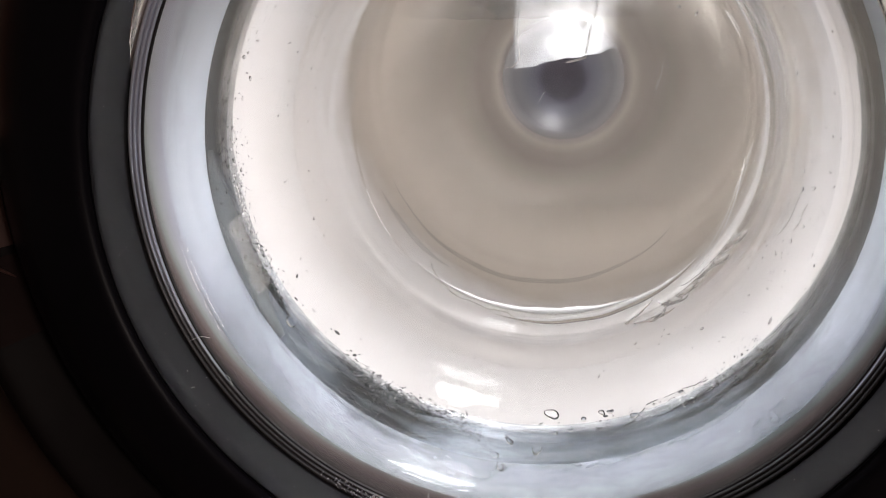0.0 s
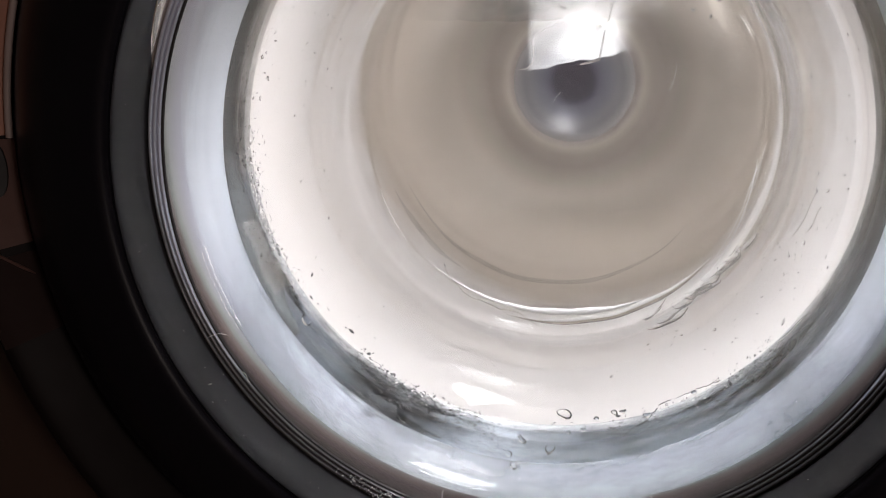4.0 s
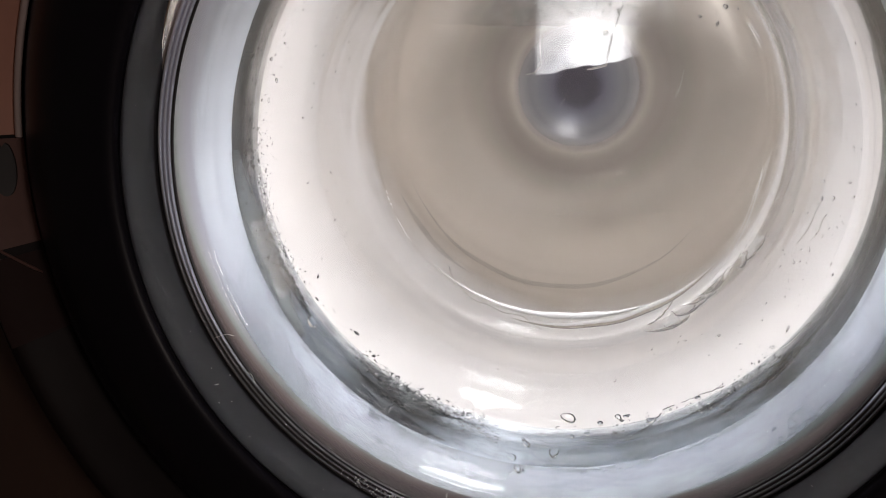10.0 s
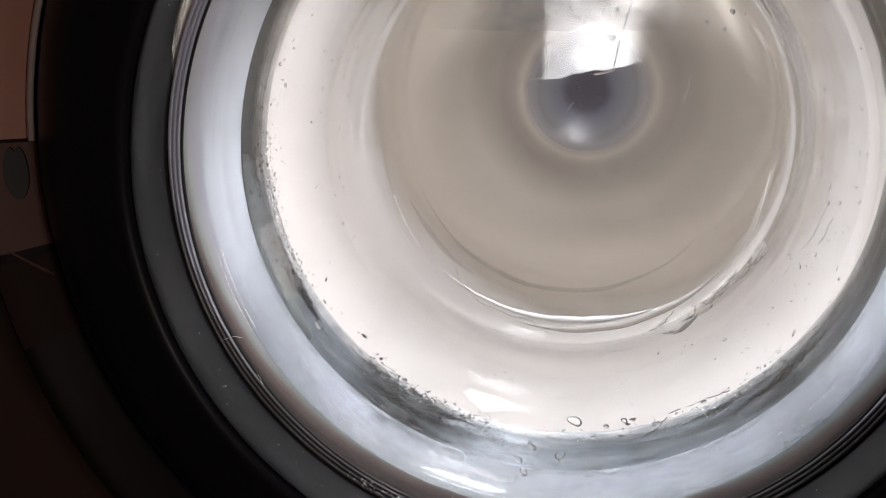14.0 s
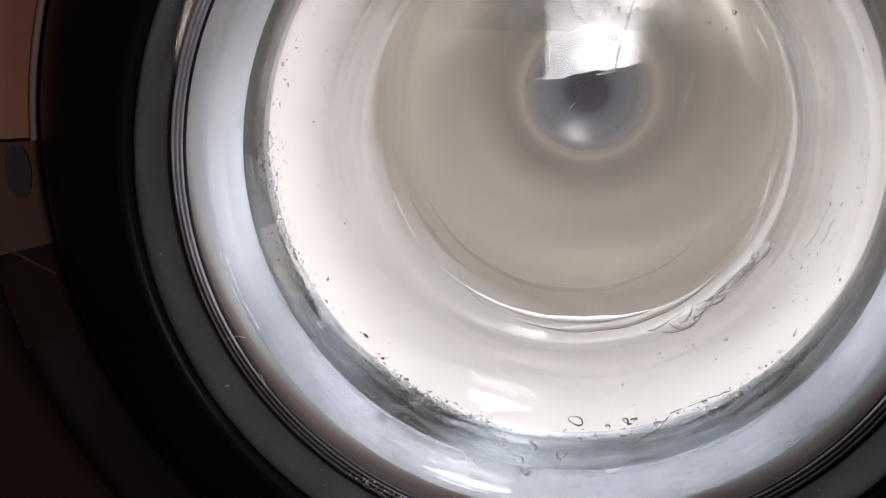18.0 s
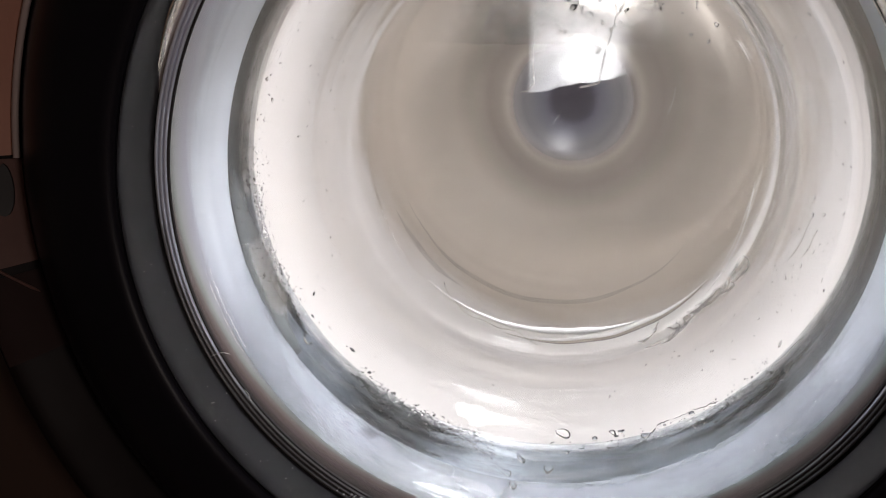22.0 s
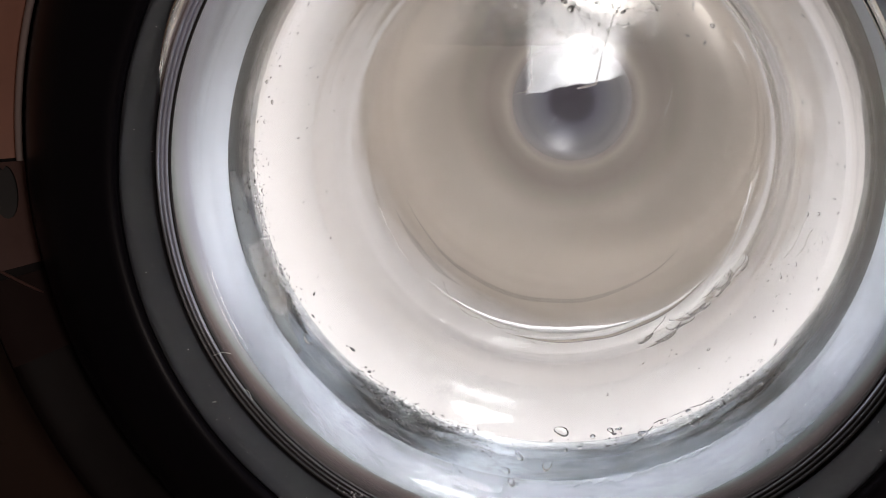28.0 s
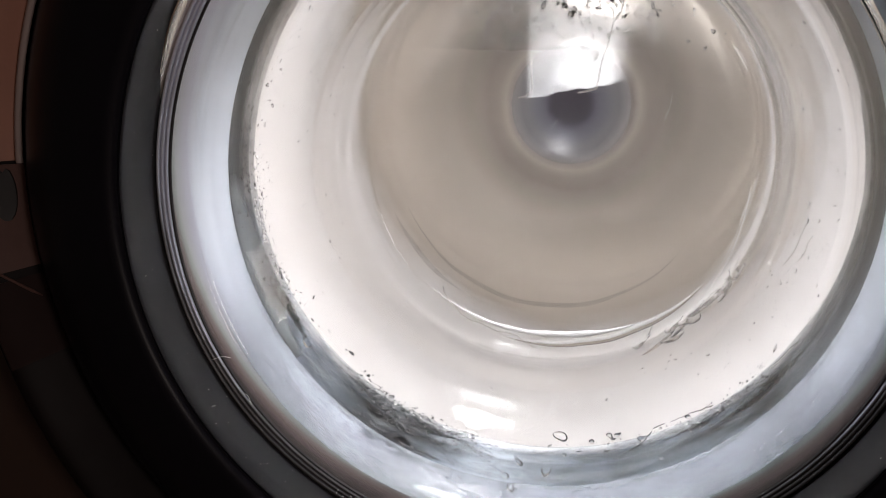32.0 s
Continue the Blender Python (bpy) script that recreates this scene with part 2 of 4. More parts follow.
def lip_rubber(stops):
    """Wet dark rubber, washed pale in places and with a painted reflection; stops are (degrees round the axis, colour).
    """
    m = bpy.data.materials.new("wet_dark_rubber")
    m.use_nodes = True
    n, l = m.node_tree.nodes, m.node_tree.links
    p = n["Principled BSDF"]
    tc, mp, gr = n.new("ShaderNodeTexCoord"), n.new("ShaderNodeMapping"), n.new("ShaderNodeTexGradient")
    gr.gradient_type = "RADIAL"
    mp.inputs["Rotation"].default_value = (radians(90), 0, 0)
    tex, fine = n.new("ShaderNodeTexNoise"), n.new("ShaderNodeTexNoise")
    tex.inputs["Scale"].default_value, tex.inputs["Detail"].default_value, tex.inputs["Roughness"].default_value = 70, 8, 0.7
    fine.inputs["Scale"].default_value, fine.inputs["Detail"].default_value = 240, 8
    where = ring_vector(n, l, tc.outputs["Object"], 0.8, 1.2)
    for t in (tex, fine):
        l.new(where, t.inputs["Vector"])
    shift, scl = n.new("ShaderNodeVectorMath"), n.new("ShaderNodeVectorMath")
    scl.operation, scl.inputs["Scale"].default_value = "SCALE", 0.02
    sub = n.new("ShaderNodeVectorMath")
    sub.operation, sub.inputs[1].default_value = "SUBTRACT", (0.5, 0.5, 0.5)
    l.new(tex.outputs["Color"], sub.inputs[0])
    l.new(sub.outputs[0], scl.inputs[0])
    l.new(tc.outputs["Object"], shift.inputs[0])
    l.new(scl.outputs[0], shift.inputs[1])
    l.new(shift.outputs[0], mp.inputs["Vector"])
    l.new(mp.outputs[0], gr.inputs["Vector"])
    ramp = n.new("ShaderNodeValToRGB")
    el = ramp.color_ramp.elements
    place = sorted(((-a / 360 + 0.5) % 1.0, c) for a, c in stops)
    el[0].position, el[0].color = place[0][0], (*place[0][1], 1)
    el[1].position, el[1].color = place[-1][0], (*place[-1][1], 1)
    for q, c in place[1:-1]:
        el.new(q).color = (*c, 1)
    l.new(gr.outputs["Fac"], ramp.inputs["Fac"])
    # paler towards the drum, to soften the lip's inner edge
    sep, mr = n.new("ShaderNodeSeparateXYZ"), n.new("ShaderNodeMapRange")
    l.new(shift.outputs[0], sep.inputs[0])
    higher = n.new("ShaderNodeMath")      # the lip is narrower higher up, and its pale part lies nearer the front
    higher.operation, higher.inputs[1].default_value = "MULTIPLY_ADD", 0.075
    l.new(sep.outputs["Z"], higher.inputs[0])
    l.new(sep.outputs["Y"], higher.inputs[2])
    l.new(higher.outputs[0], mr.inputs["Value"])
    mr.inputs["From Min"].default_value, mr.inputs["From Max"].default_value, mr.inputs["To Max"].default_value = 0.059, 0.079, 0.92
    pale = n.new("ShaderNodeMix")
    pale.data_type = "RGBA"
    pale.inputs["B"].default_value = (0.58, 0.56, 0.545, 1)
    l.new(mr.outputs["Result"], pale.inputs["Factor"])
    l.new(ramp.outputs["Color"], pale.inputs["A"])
    dark, mul = n.new("ShaderNodeMapRange"), n.new("ShaderNodeMix")
    dark.inputs["From Min"].default_value, dark.inputs["From Max"].default_value = 0.40, 0.60
    dark.inputs["To Min"].default_value, dark.inputs["To Max"].default_value = 0.88, 1.08
    l.new(tex.outputs["Fac"], dark.inputs["Value"])
    mul.data_type, mul.blend_type = "RGBA", "MULTIPLY"
    mul.inputs["Factor"].default_value = 1
    l.new(pale.outputs["Result"], mul.inputs["A"])
    l.new(dark.outputs["Result"], mul.inputs["B"])
    l.new(mul.outputs["Result"], p.inputs["Base Color"])
    p.inputs["Roughness"].default_value = 0.34
    b = n.new("ShaderNodeBump")
    b.inputs["Strength"].default_value, b.inputs["Distance"].default_value = 0.05, 0.002
    l.new(fine.outputs["Fac"], b.inputs["Height"])
    l.new(b.outputs["Normal"], p.inputs["Normal"])
    return m


# Near 262 degrees: whitish water film, and the lamp's reflection painted in.
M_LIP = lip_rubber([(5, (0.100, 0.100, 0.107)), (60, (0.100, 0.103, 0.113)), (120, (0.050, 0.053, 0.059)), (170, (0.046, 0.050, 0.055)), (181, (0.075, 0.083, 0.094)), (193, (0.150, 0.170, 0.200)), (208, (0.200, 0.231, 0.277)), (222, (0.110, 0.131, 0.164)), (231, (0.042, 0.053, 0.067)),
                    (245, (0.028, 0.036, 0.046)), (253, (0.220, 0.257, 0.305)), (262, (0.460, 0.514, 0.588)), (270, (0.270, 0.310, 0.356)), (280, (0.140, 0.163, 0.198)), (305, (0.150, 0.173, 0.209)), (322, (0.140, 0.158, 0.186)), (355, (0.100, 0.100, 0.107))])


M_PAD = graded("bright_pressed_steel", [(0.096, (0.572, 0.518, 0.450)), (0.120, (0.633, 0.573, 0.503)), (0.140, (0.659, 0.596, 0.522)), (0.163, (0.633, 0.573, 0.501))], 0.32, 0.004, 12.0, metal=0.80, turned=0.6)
# Hub's dark middle and plate's dark ring paint reflection and shade into steel.
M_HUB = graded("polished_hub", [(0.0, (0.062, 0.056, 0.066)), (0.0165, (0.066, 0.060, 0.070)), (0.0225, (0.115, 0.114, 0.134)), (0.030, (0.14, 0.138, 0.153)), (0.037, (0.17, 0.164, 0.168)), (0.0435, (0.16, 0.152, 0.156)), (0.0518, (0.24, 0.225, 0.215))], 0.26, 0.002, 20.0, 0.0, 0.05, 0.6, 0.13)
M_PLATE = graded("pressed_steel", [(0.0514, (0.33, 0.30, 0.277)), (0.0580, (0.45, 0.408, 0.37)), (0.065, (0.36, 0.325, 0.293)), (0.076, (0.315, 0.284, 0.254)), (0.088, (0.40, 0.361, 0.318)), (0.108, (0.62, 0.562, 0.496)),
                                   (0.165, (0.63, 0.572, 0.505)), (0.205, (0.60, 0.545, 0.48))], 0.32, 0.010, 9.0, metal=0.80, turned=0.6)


def film_mat(name, colour, amount, scale, low, high, grain=500.0, middle=None, reach=0.03, ring=False, foot=False):
    """A thin wet film: clear where its noise is low, milky where it is high."""
    m = bpy.data.materials.new(name)
    m.use_nodes = True
    n, l = m.node_tree.nodes, m.node_tree.links
    p = n["Principled BSDF"]
    p.inputs["Base Color"].default_value = (*colour, 1)
    p.inputs["Roughness"].default_value = 0.35
    clear, mix = n.new("ShaderNodeBsdfTransparent"), n.new("ShaderNodeMixShader")
    tc, tex, fine, mr, mul = n.new("ShaderNodeTexCoord"), n.new("ShaderNodeTexNoise"), n.new("ShaderNodeTexNoise"), n.new("ShaderNodeMapRange"), n.new("ShaderNodeMath")
    tex.inputs["Scale"].default_value, tex.inputs["Detail"].default_value = scale, 5
    fine.inputs["Scale"].default_value = grain
    where = ring_vector(n, l, tc.outputs["Object"], 0.65, 1.3) if ring else tc.outputs["Object"]
    for t in (tex, fine):
        l.new(where, t.inputs["Vector"])
    mul.operation = "MULTIPLY_ADD"
    l.new(fine.outputs["Fac"], mul.inputs[0])
    mul.inputs[1].default_value = 0.25
    l.new(tex.outputs["Fac"], mul.inputs[2])
    mr.inputs["From Min"].default_value, mr.inputs["From Max"].default_value = low + 0.12, high + 0.12
    mr.inputs["To Max"].default_value = amount
    l.new(mul.outputs[0], mr.inputs["Value"])
    out = mr.outputs["Result"]
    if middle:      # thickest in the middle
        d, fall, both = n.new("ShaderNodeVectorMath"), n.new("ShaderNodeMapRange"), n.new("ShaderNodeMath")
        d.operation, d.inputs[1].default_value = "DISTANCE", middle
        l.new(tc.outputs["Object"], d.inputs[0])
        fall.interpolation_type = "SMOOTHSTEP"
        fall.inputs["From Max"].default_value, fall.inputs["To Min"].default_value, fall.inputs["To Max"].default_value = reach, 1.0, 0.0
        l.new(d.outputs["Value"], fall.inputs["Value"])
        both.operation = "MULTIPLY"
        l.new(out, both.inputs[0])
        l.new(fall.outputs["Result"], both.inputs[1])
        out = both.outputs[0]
    if foot:        # water gathers at the ring's foot
        sep, fall, both = n.new("ShaderNodeSeparateXYZ"), n.new("ShaderNodeMapRange"), n.new("ShaderNodeMath")
        l.new(tc.outputs["Object"], sep.inputs[0])
        fall.interpolation_type = "SMOOTHSTEP"
        fall.inputs["From Min"].default_value, fall.inputs["From Max"].default_value = 0.0, -0.12
        l.new(sep.outputs["Z"], fall.inputs["Value"])
        both.operation = "MULTIPLY"
        l.new(out, both.inputs[0])
        l.new(fall.outputs["Result"], both.inputs[1])
        out = both.outputs[0]
    l.new(out, mix.inputs["Fac"])
    l.new(clear.outputs[0], mix.inputs[1])
    l.new(p.outputs[0], mix.inputs[2])
    l.new(mix.outputs[0], n["Material Output"].inputs["Surface"])
    return m


def run_mat(name, colour, low, high):
    """A milky run of water with the lamp's highlight painted in: sharp at one side, fading at the other, and thinner
    higher up.
    """
    m = bpy.data.materials.new(name)
    m.use_nodes = True
    n, l = m.node_tree.nodes, m.node_tree.links
    p = n["Principled BSDF"]
    p.inputs["Base Color"].default_value, p.inputs["Roughness"].default_value = (*colour, 1), 0.4
    tc, sep, tex = n.new("ShaderNodeTexCoord"), n.new("ShaderNodeSeparateXYZ"), n.new("ShaderNodeTexNoise")
    tex.inputs["Scale"].default_value, tex.inputs["Detail"].default_value = 110, 2
    # the whiter core stands for the lamp's highlight on the hub
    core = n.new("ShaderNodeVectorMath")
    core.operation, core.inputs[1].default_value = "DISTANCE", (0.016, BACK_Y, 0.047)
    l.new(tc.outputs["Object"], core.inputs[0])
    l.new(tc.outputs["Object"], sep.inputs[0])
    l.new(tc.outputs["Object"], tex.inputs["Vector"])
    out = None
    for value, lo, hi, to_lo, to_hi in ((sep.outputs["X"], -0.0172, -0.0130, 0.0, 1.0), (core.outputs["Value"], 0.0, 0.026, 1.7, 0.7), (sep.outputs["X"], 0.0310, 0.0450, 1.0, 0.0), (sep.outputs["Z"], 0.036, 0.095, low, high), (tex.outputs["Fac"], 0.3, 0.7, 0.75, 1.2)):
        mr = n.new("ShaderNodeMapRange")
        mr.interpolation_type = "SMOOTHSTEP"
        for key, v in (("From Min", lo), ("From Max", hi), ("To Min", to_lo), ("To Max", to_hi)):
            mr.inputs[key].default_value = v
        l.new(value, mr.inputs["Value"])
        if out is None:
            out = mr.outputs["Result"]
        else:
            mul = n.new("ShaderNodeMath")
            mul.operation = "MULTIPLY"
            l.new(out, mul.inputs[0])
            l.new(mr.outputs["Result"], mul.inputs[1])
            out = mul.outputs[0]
    clear, mix = n.new("ShaderNodeBsdfTransparent"), n.new("ShaderNodeMixShader")
    l.new(out, mix.inputs["Fac"])
    l.new(clear.outputs[0], mix.inputs[1])
    l.new(p.outputs[0], mix.inputs[2])
    l.new(mix.outputs[0], n["Material Output"].inputs["Surface"])
    return m


M_RUN_SHINE = run_mat("milky_water_shine", (0.88, 0.87, 0.86), 0.10, 0.0065)
M_MIST = film_mat("mist_on_glass", (0.80, 0.78, 0.76), 0.16, 40, 0.05, 0.65, 500, (0.125, 0.100, 0.035), 0.115)
# white of the flecks, and of the strands and line painting bright glints
M_LATHER_GLINT = mat("white_lather_glint", (0.70, 0.68, 0.67), 0.4, vary=0.05, scale=90, fine_scale=700, bump=0.15)
M_DIRTY = film_mat("dirty_water", (0.025, 0.029, 0.035), 0.20, 95, 0.42, 0.72, 420, ring=True, foot=True)
M_LINT = film_mat("wet_lint", (0.035, 0.038, 0.042), 0.92, 260, 0.505, 0.58, 420)
M_FOAM = film_mat("foam_trace", (0.44, 0.48, 0.51), 0.13, 70, 0.46, 0.70, 420, ring=True, foot=True)
M_WET = film_mat("wet_film", (0.315, 0.342, 0.395), 0.52, 22, 0.15, 0.66, 300, ring=True, foot=True)
# near-black colour paints the drum's dark upper back into the condensation
M_FOG_SHADE = film_mat("condensation", (0.03, 0.029, 0.028), 0.25, 95, 0.10, 0.72, 500, (-0.006, BACK_Y, 0.080), 0.092)
# dark tone of the arcs that stand for a refracted line
M_DARK_ARC = film_mat("painted_dark_arc", (0.03, 0.029, 0.028), 0.085, 60, 0.05, 0.55)
M_WISP = film_mat("condensation_wisps", (0.8, 0.79, 0.77), 0.11, 130, 0.44, 0.60, 900, (0.024, BACK_Y, 0.088), 0.046)


# ---- mesh helpers ----
def add_mesh(name, verts, faces, material, smooth=True, auto=None):
    me = bpy.data.meshes.new(name)
    me.from_pydata(verts, [], faces)
    me.materials.append(material)
    if smooth:
        me.polygons.foreach_set("use_smooth", [True] * len(me.polygons))
        if auto:
            me.set_sharp_from_angle(angle=radians(auto))
    me.update()
    return me


def outward(me):
    """Turn all faces of a closed mesh outwards."""
    bm = bmesh.new()
    bm.from_mesh(me)
    bmesh.ops.recalc_face_normals(bm, faces=bm.faces)
    bm.to_mesh(me)
    bm.free()
    return me


def lathe(name, profile, material, a0=0.0, a1=360.0, steps=160, closed=False, auto=40, wobble=None):
    """Turn a profile of (radius, depth) round the drum's axis, which is y. closed: the profile is a closed section."""
    full = abs(a1 - a0) >= 359.9
    k = len(profile)
    n = steps if full else steps + 1
    verts, faces = [], []
    for i in range(n):
        a = radians(a0 + (a1 - a0) * i / steps)
        for j, (r, y) in enumerate(profile):
            if wobble:
                r, y = wobble(r, y, a, j)
            verts.append((r * math.cos(a), y, r * math.sin(a)))
    for i in range(steps):
        i2 = (i + 1) % n
        for j in range(k if closed else k - 1):
            j2 = (j + 1) % k
            faces.append((i * k + j, i2 * k + j, i2 * k + j2, i * k + j2))
    if closed and not full:
        faces.append(tuple(range(k)))
        faces.append(tuple(reversed(range((n - 1) * k, n * k))))
    return outward(add_mesh(name, verts, faces, material, True, auto))


def part(name, me, parent, label="", at=None):
    ob = new(name, me)
    ob.parent = parent
    if at is not None:
        ob.matrix_basis = at
    if label:
        tagged(ob, label)
    return ob


def arc(r, y, rad, a0, a1, n):
    """Points of a rounding in a profile, round (r, y)."""
    return [(r + rad * math.cos(radians(a0 + (a1 - a0) * i / n)), y + rad * math.sin(radians(a0 + (a1 - a0) * i / n))) for i in range(n + 1)]


def box_mesh(name, x0, x1, y0, y1, z0, z1, material, bevel=0.0):
    bm = bmesh.new()
    bmesh.ops.create_cube(bm, size=1.0)
    bmesh.ops.scale(bm, vec=(x1 - x0, y1 - y0, z1 - z0), verts=bm.verts)
    bmesh.ops.translate(bm, vec=((x0 + x1) / 2, (y0 + y1) / 2, (z0 + z1) / 2), verts=bm.verts)
    if bevel:
        bmesh.ops.bevel(bm, geom=bm.edges[:], offset=bevel, segments=2, affect="EDGES", clamp_overlap=True)
    me = bpy.data.meshes.new(name)
    bm.to_mesh(me)
    bm.free()
    me.materials.append(material)
    return me


AXIS = pose(0, 0, H)

# ---- the room: dark, closed round the machine ----
for nm, b, m in (("floor", (-1.5, 1.5, -2.0, 0.9, -0.1, 0.0), M_FLOOR), ("ceiling", (-1.5, 1.5, -2.0, 0.9, 2.4, 2.5), M_PLASTER),
                 ("wall_north", (-1.5, 1.5, 0.9, 1.0, -0.1, 2.5), M_PLASTER), ("wall_south", (-1.5, 1.5, -2.1, -2.0, -0.1, 2.5), M_PLASTER),
                 ("wall_west", (-1.6, -1.5, -2.1, 1.0, -0.1, 2.5), M_PLASTER), ("wall_east", (1.5, 1.6, -2.1, 1.0, -0.1, 2.5), M_PLASTER)):
    tagged(new(nm, box_mesh(nm, *b, m)), kind="structure")
# unseen lamp body, added with the fill light that brightens the door's slope
lamp = tagged(new("added_lamp", None), "flat oblong lamp added unseen on the wall, giving a dim warm fill light", "lamp")
lamp.matrix_basis = pose(1.5, -1.50, 0.72, 0, 90, 0)
part("housing", box_mesh("housing", -0.27, 0.27, -0.22, 0.22, -0.028, -0.001, M_WHITE, 0.004), lamp)
part("diffuser", box_mesh("diffuser", -0.25, 0.25, -0.2, 0.2, -0.034, -0.029, M_PANEL, 0.002), lamp)

# ---- the washing machine ----
washer = tagged(new("washing_machine"), "front-loading washing machine with a glossy black round door, spinning", "washing machine")


def front_panel():
    """The enamelled front, a sheet with a round hole."""
    n, verts, faces = 96, [], []
    for i in range(n):
        a = 2 * math.pi * i / n
        c, s = math.cos(a), math.sin(a)
        k = min(0.298 / max(abs(c), 1e-9), (0.375 if s > 0 else 0.458) / max(abs(s), 1e-9))
        for r, y in ((0.19, 0.03), (0.19, 0.02), (k, 0.02), (k, 0.03)):
            verts.append((r * c, y, H + r * s))
    for i in range(n):
        for j in range(4):
            faces.append((i * 4 + j, ((i + 1) % n) * 4 + j, ((i + 1) % n) * 4 + (j + 1) % 4, i * 4 + (j + 1) % 4))
    return outward(add_mesh("front_panel", verts, faces, M_ENAMEL, False))


part("front_panel", front_panel(), washer)
part("side_panel", box_mesh("side_panel", -0.300, -0.294, 0.0305, 0.60, 0.012, 0.845, M_ENAMEL), washer)
part("side_panel", box_mesh("side_panel", 0.294, 0.300, 0.0305, 0.60, 0.012, 0.845, M_ENAMEL), washer)
part("back_panel", box_mesh("back_panel", -0.2935, 0.2935, 0.594, 0.60, 0.012, 0.845, M_TUB), washer)
part("base_panel", box_mesh("base_panel", -0.2935, 0.2935, 0.031, 0.5935, 0.012, 0.018, M_TUB), washer)
part("top_panel", box_mesh("top_panel", -0.30, 0.30, 0.02, 0.60, 0.8455, 0.87, M_ENAMEL, 0.004), washer)
for sx in (-0.25, 0.25):
    for fy in (0.07, 0.55):
        part("foot", box_mesh("foot", sx - 0.02, sx + 0.02, fy - 0.02, fy + 0.02, 0.0, 0.0118, M_SLOT, 0.003), washer)

# the door: ring, trims and the glass bowl
door = part("door", lathe("door", [(0.1735, -0.0216)] + arc(0.180, -0.0190, 0.0065, 202, 270, 5) + [(0.190, -0.0245), (0.203, -0.0205), (0.216, -0.0135),
            (0.228, -0.0030), (0.2368, 0.0075), (0.2368, 0.0185), (0.1716, 0.0185), (0.1716, 0.002)], M_BLACK, steps=220, closed=True), washer, "glossy black door ring", AXIS)
def tapered(r, y, a, j):
    """The added crescent narrows to nothing at both ends."""
    k = min(1.0, max(0.02, (radians(170) - a) / radians(18)), max(0.02, (a - radians(18)) / radians(20)))
    return r + (1 - k) * 0.0006, 0.0042 + (y - 0.0042) * k


part("inner_slope", lathe("inner_slope", [(0.1686, 0.0042), (0.1697, -0.0036), (0.1709, -0.0122), (0.1721, -0.0204), (0.1729, -0.0216), (0.1733, -0.0205), (0.1712, 0.0040)],
                          M_SMOKE, steps=220, closed=True), door, "smoky dark grey inner slope of the door ring")
# The crescent is added to stand for a bright reflection on the slope.
part("reflection_crescent", lathe("reflection_crescent", [(0.1680, 0.0042), (0.1685, -0.0030), (0.1692, -0.0076), (0.1697, -0.0079), (0.1690, 0.0042)],
                         M_CRESCENT, 18, 170, 120, closed=True, wobble=tapered), door, "narrow polished crescent, added for a reflection on the door ring's slope")
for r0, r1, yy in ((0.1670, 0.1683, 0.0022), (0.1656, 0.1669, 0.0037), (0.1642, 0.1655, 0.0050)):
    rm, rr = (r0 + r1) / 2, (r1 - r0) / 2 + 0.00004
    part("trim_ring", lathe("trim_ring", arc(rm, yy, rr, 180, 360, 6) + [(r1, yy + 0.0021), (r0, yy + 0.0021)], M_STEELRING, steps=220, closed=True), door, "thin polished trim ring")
part("seal_line", lathe("seal_line", [(0.1632, 0.0070), (0.1634, 0.0060), (0.1640, 0.0056), (0.1641, 0.0072)], M_SLOT, steps=220, closed=True), door, "thin black seal between trim rings and glass")
part("outer_bezel", lathe("outer_bezel", [(0.2375, 0.0085), (0.2440, 0.0010), (0.2520, -0.0075)] + arc(0.2575, -0.0065, 0.004, 230, 360, 6) + [(0.2635, 0.0185), (0.2375, 0.0185)],
                          M_BEZEL, steps=220, closed=True), door, "dark brown glossy outer bezel")
part("handle_cover", lathe("handle_cover", [(0.2384, 0.0063), (0.2395, 0.0052), (0.2440, -0.0008), (0.2520, -0.0092), (0.2570, -0.0122), (0.2600, -0.0095), (0.2600, -0.0085), (0.2520, -0.0078), (0.2440, 0.0006)],
                           M_COVER, 124.0, 176.4, 60, True), door, "red-brown cover on the bezel")
part("bead", lathe("bead", arc(0.2372, 0.0044, 0.0017, 0, 330, 11), M_BEAD, 124.0, 176.6, 60, True), door, "thin grey edge bead")
latch = part("latch_plate", lathe("latch_plate", [(0.2371, 0.0076), (0.2395, 0.0052), (0.2440, -0.0005), (0.2520, -0.0089), (0.2570, -0.0118), (0.2600, -0.0093), (0.2600, -0.0083), (0.2520, -0.0077), (0.2440, 0.0006)],
                                  M_LATCH, 176.8, 188.6, 30, True), door, "taupe plate with a dark slot below the cover")


def slot_mesh(r, y, a_mid, width, length):
    """A dark oval slot that lies on the sloping bezel."""
    verts, faces, n = [], [], 20
    slope = (0.0085, -0.0088)
    for lift in (0.0, 0.0009):
        for i in range(n):
            b = 2 * math.pi * i / n
            dr, da = width / 2 * math.cos(b), length / 2 * math.sin(b) / r
            notch = 1.0 - 0.25 * math.exp(-((math.degrees(b) - 270) / 14) ** 2)
            rr = r + dr
            yy = y + dr * slope[1] / slope[0] - lift
            a = radians(a_mid) + da * notch
            verts.append((rr * math.cos(a), yy, rr * math.sin(a)))
    faces = [tuple(range(n)), tuple(range(2 * n - 1, n - 1, -1))] + [(i, (i + 1) % n, n + (i + 1) % n, n + i) for i in range(n)]
    return outward(add_mesh("slot", verts, faces, M_SLOT, False))


part("slot", slot_mesh(0.2432, 0.0001, 180.0, 0.0074, 0.026), latch, "dark oval slot")
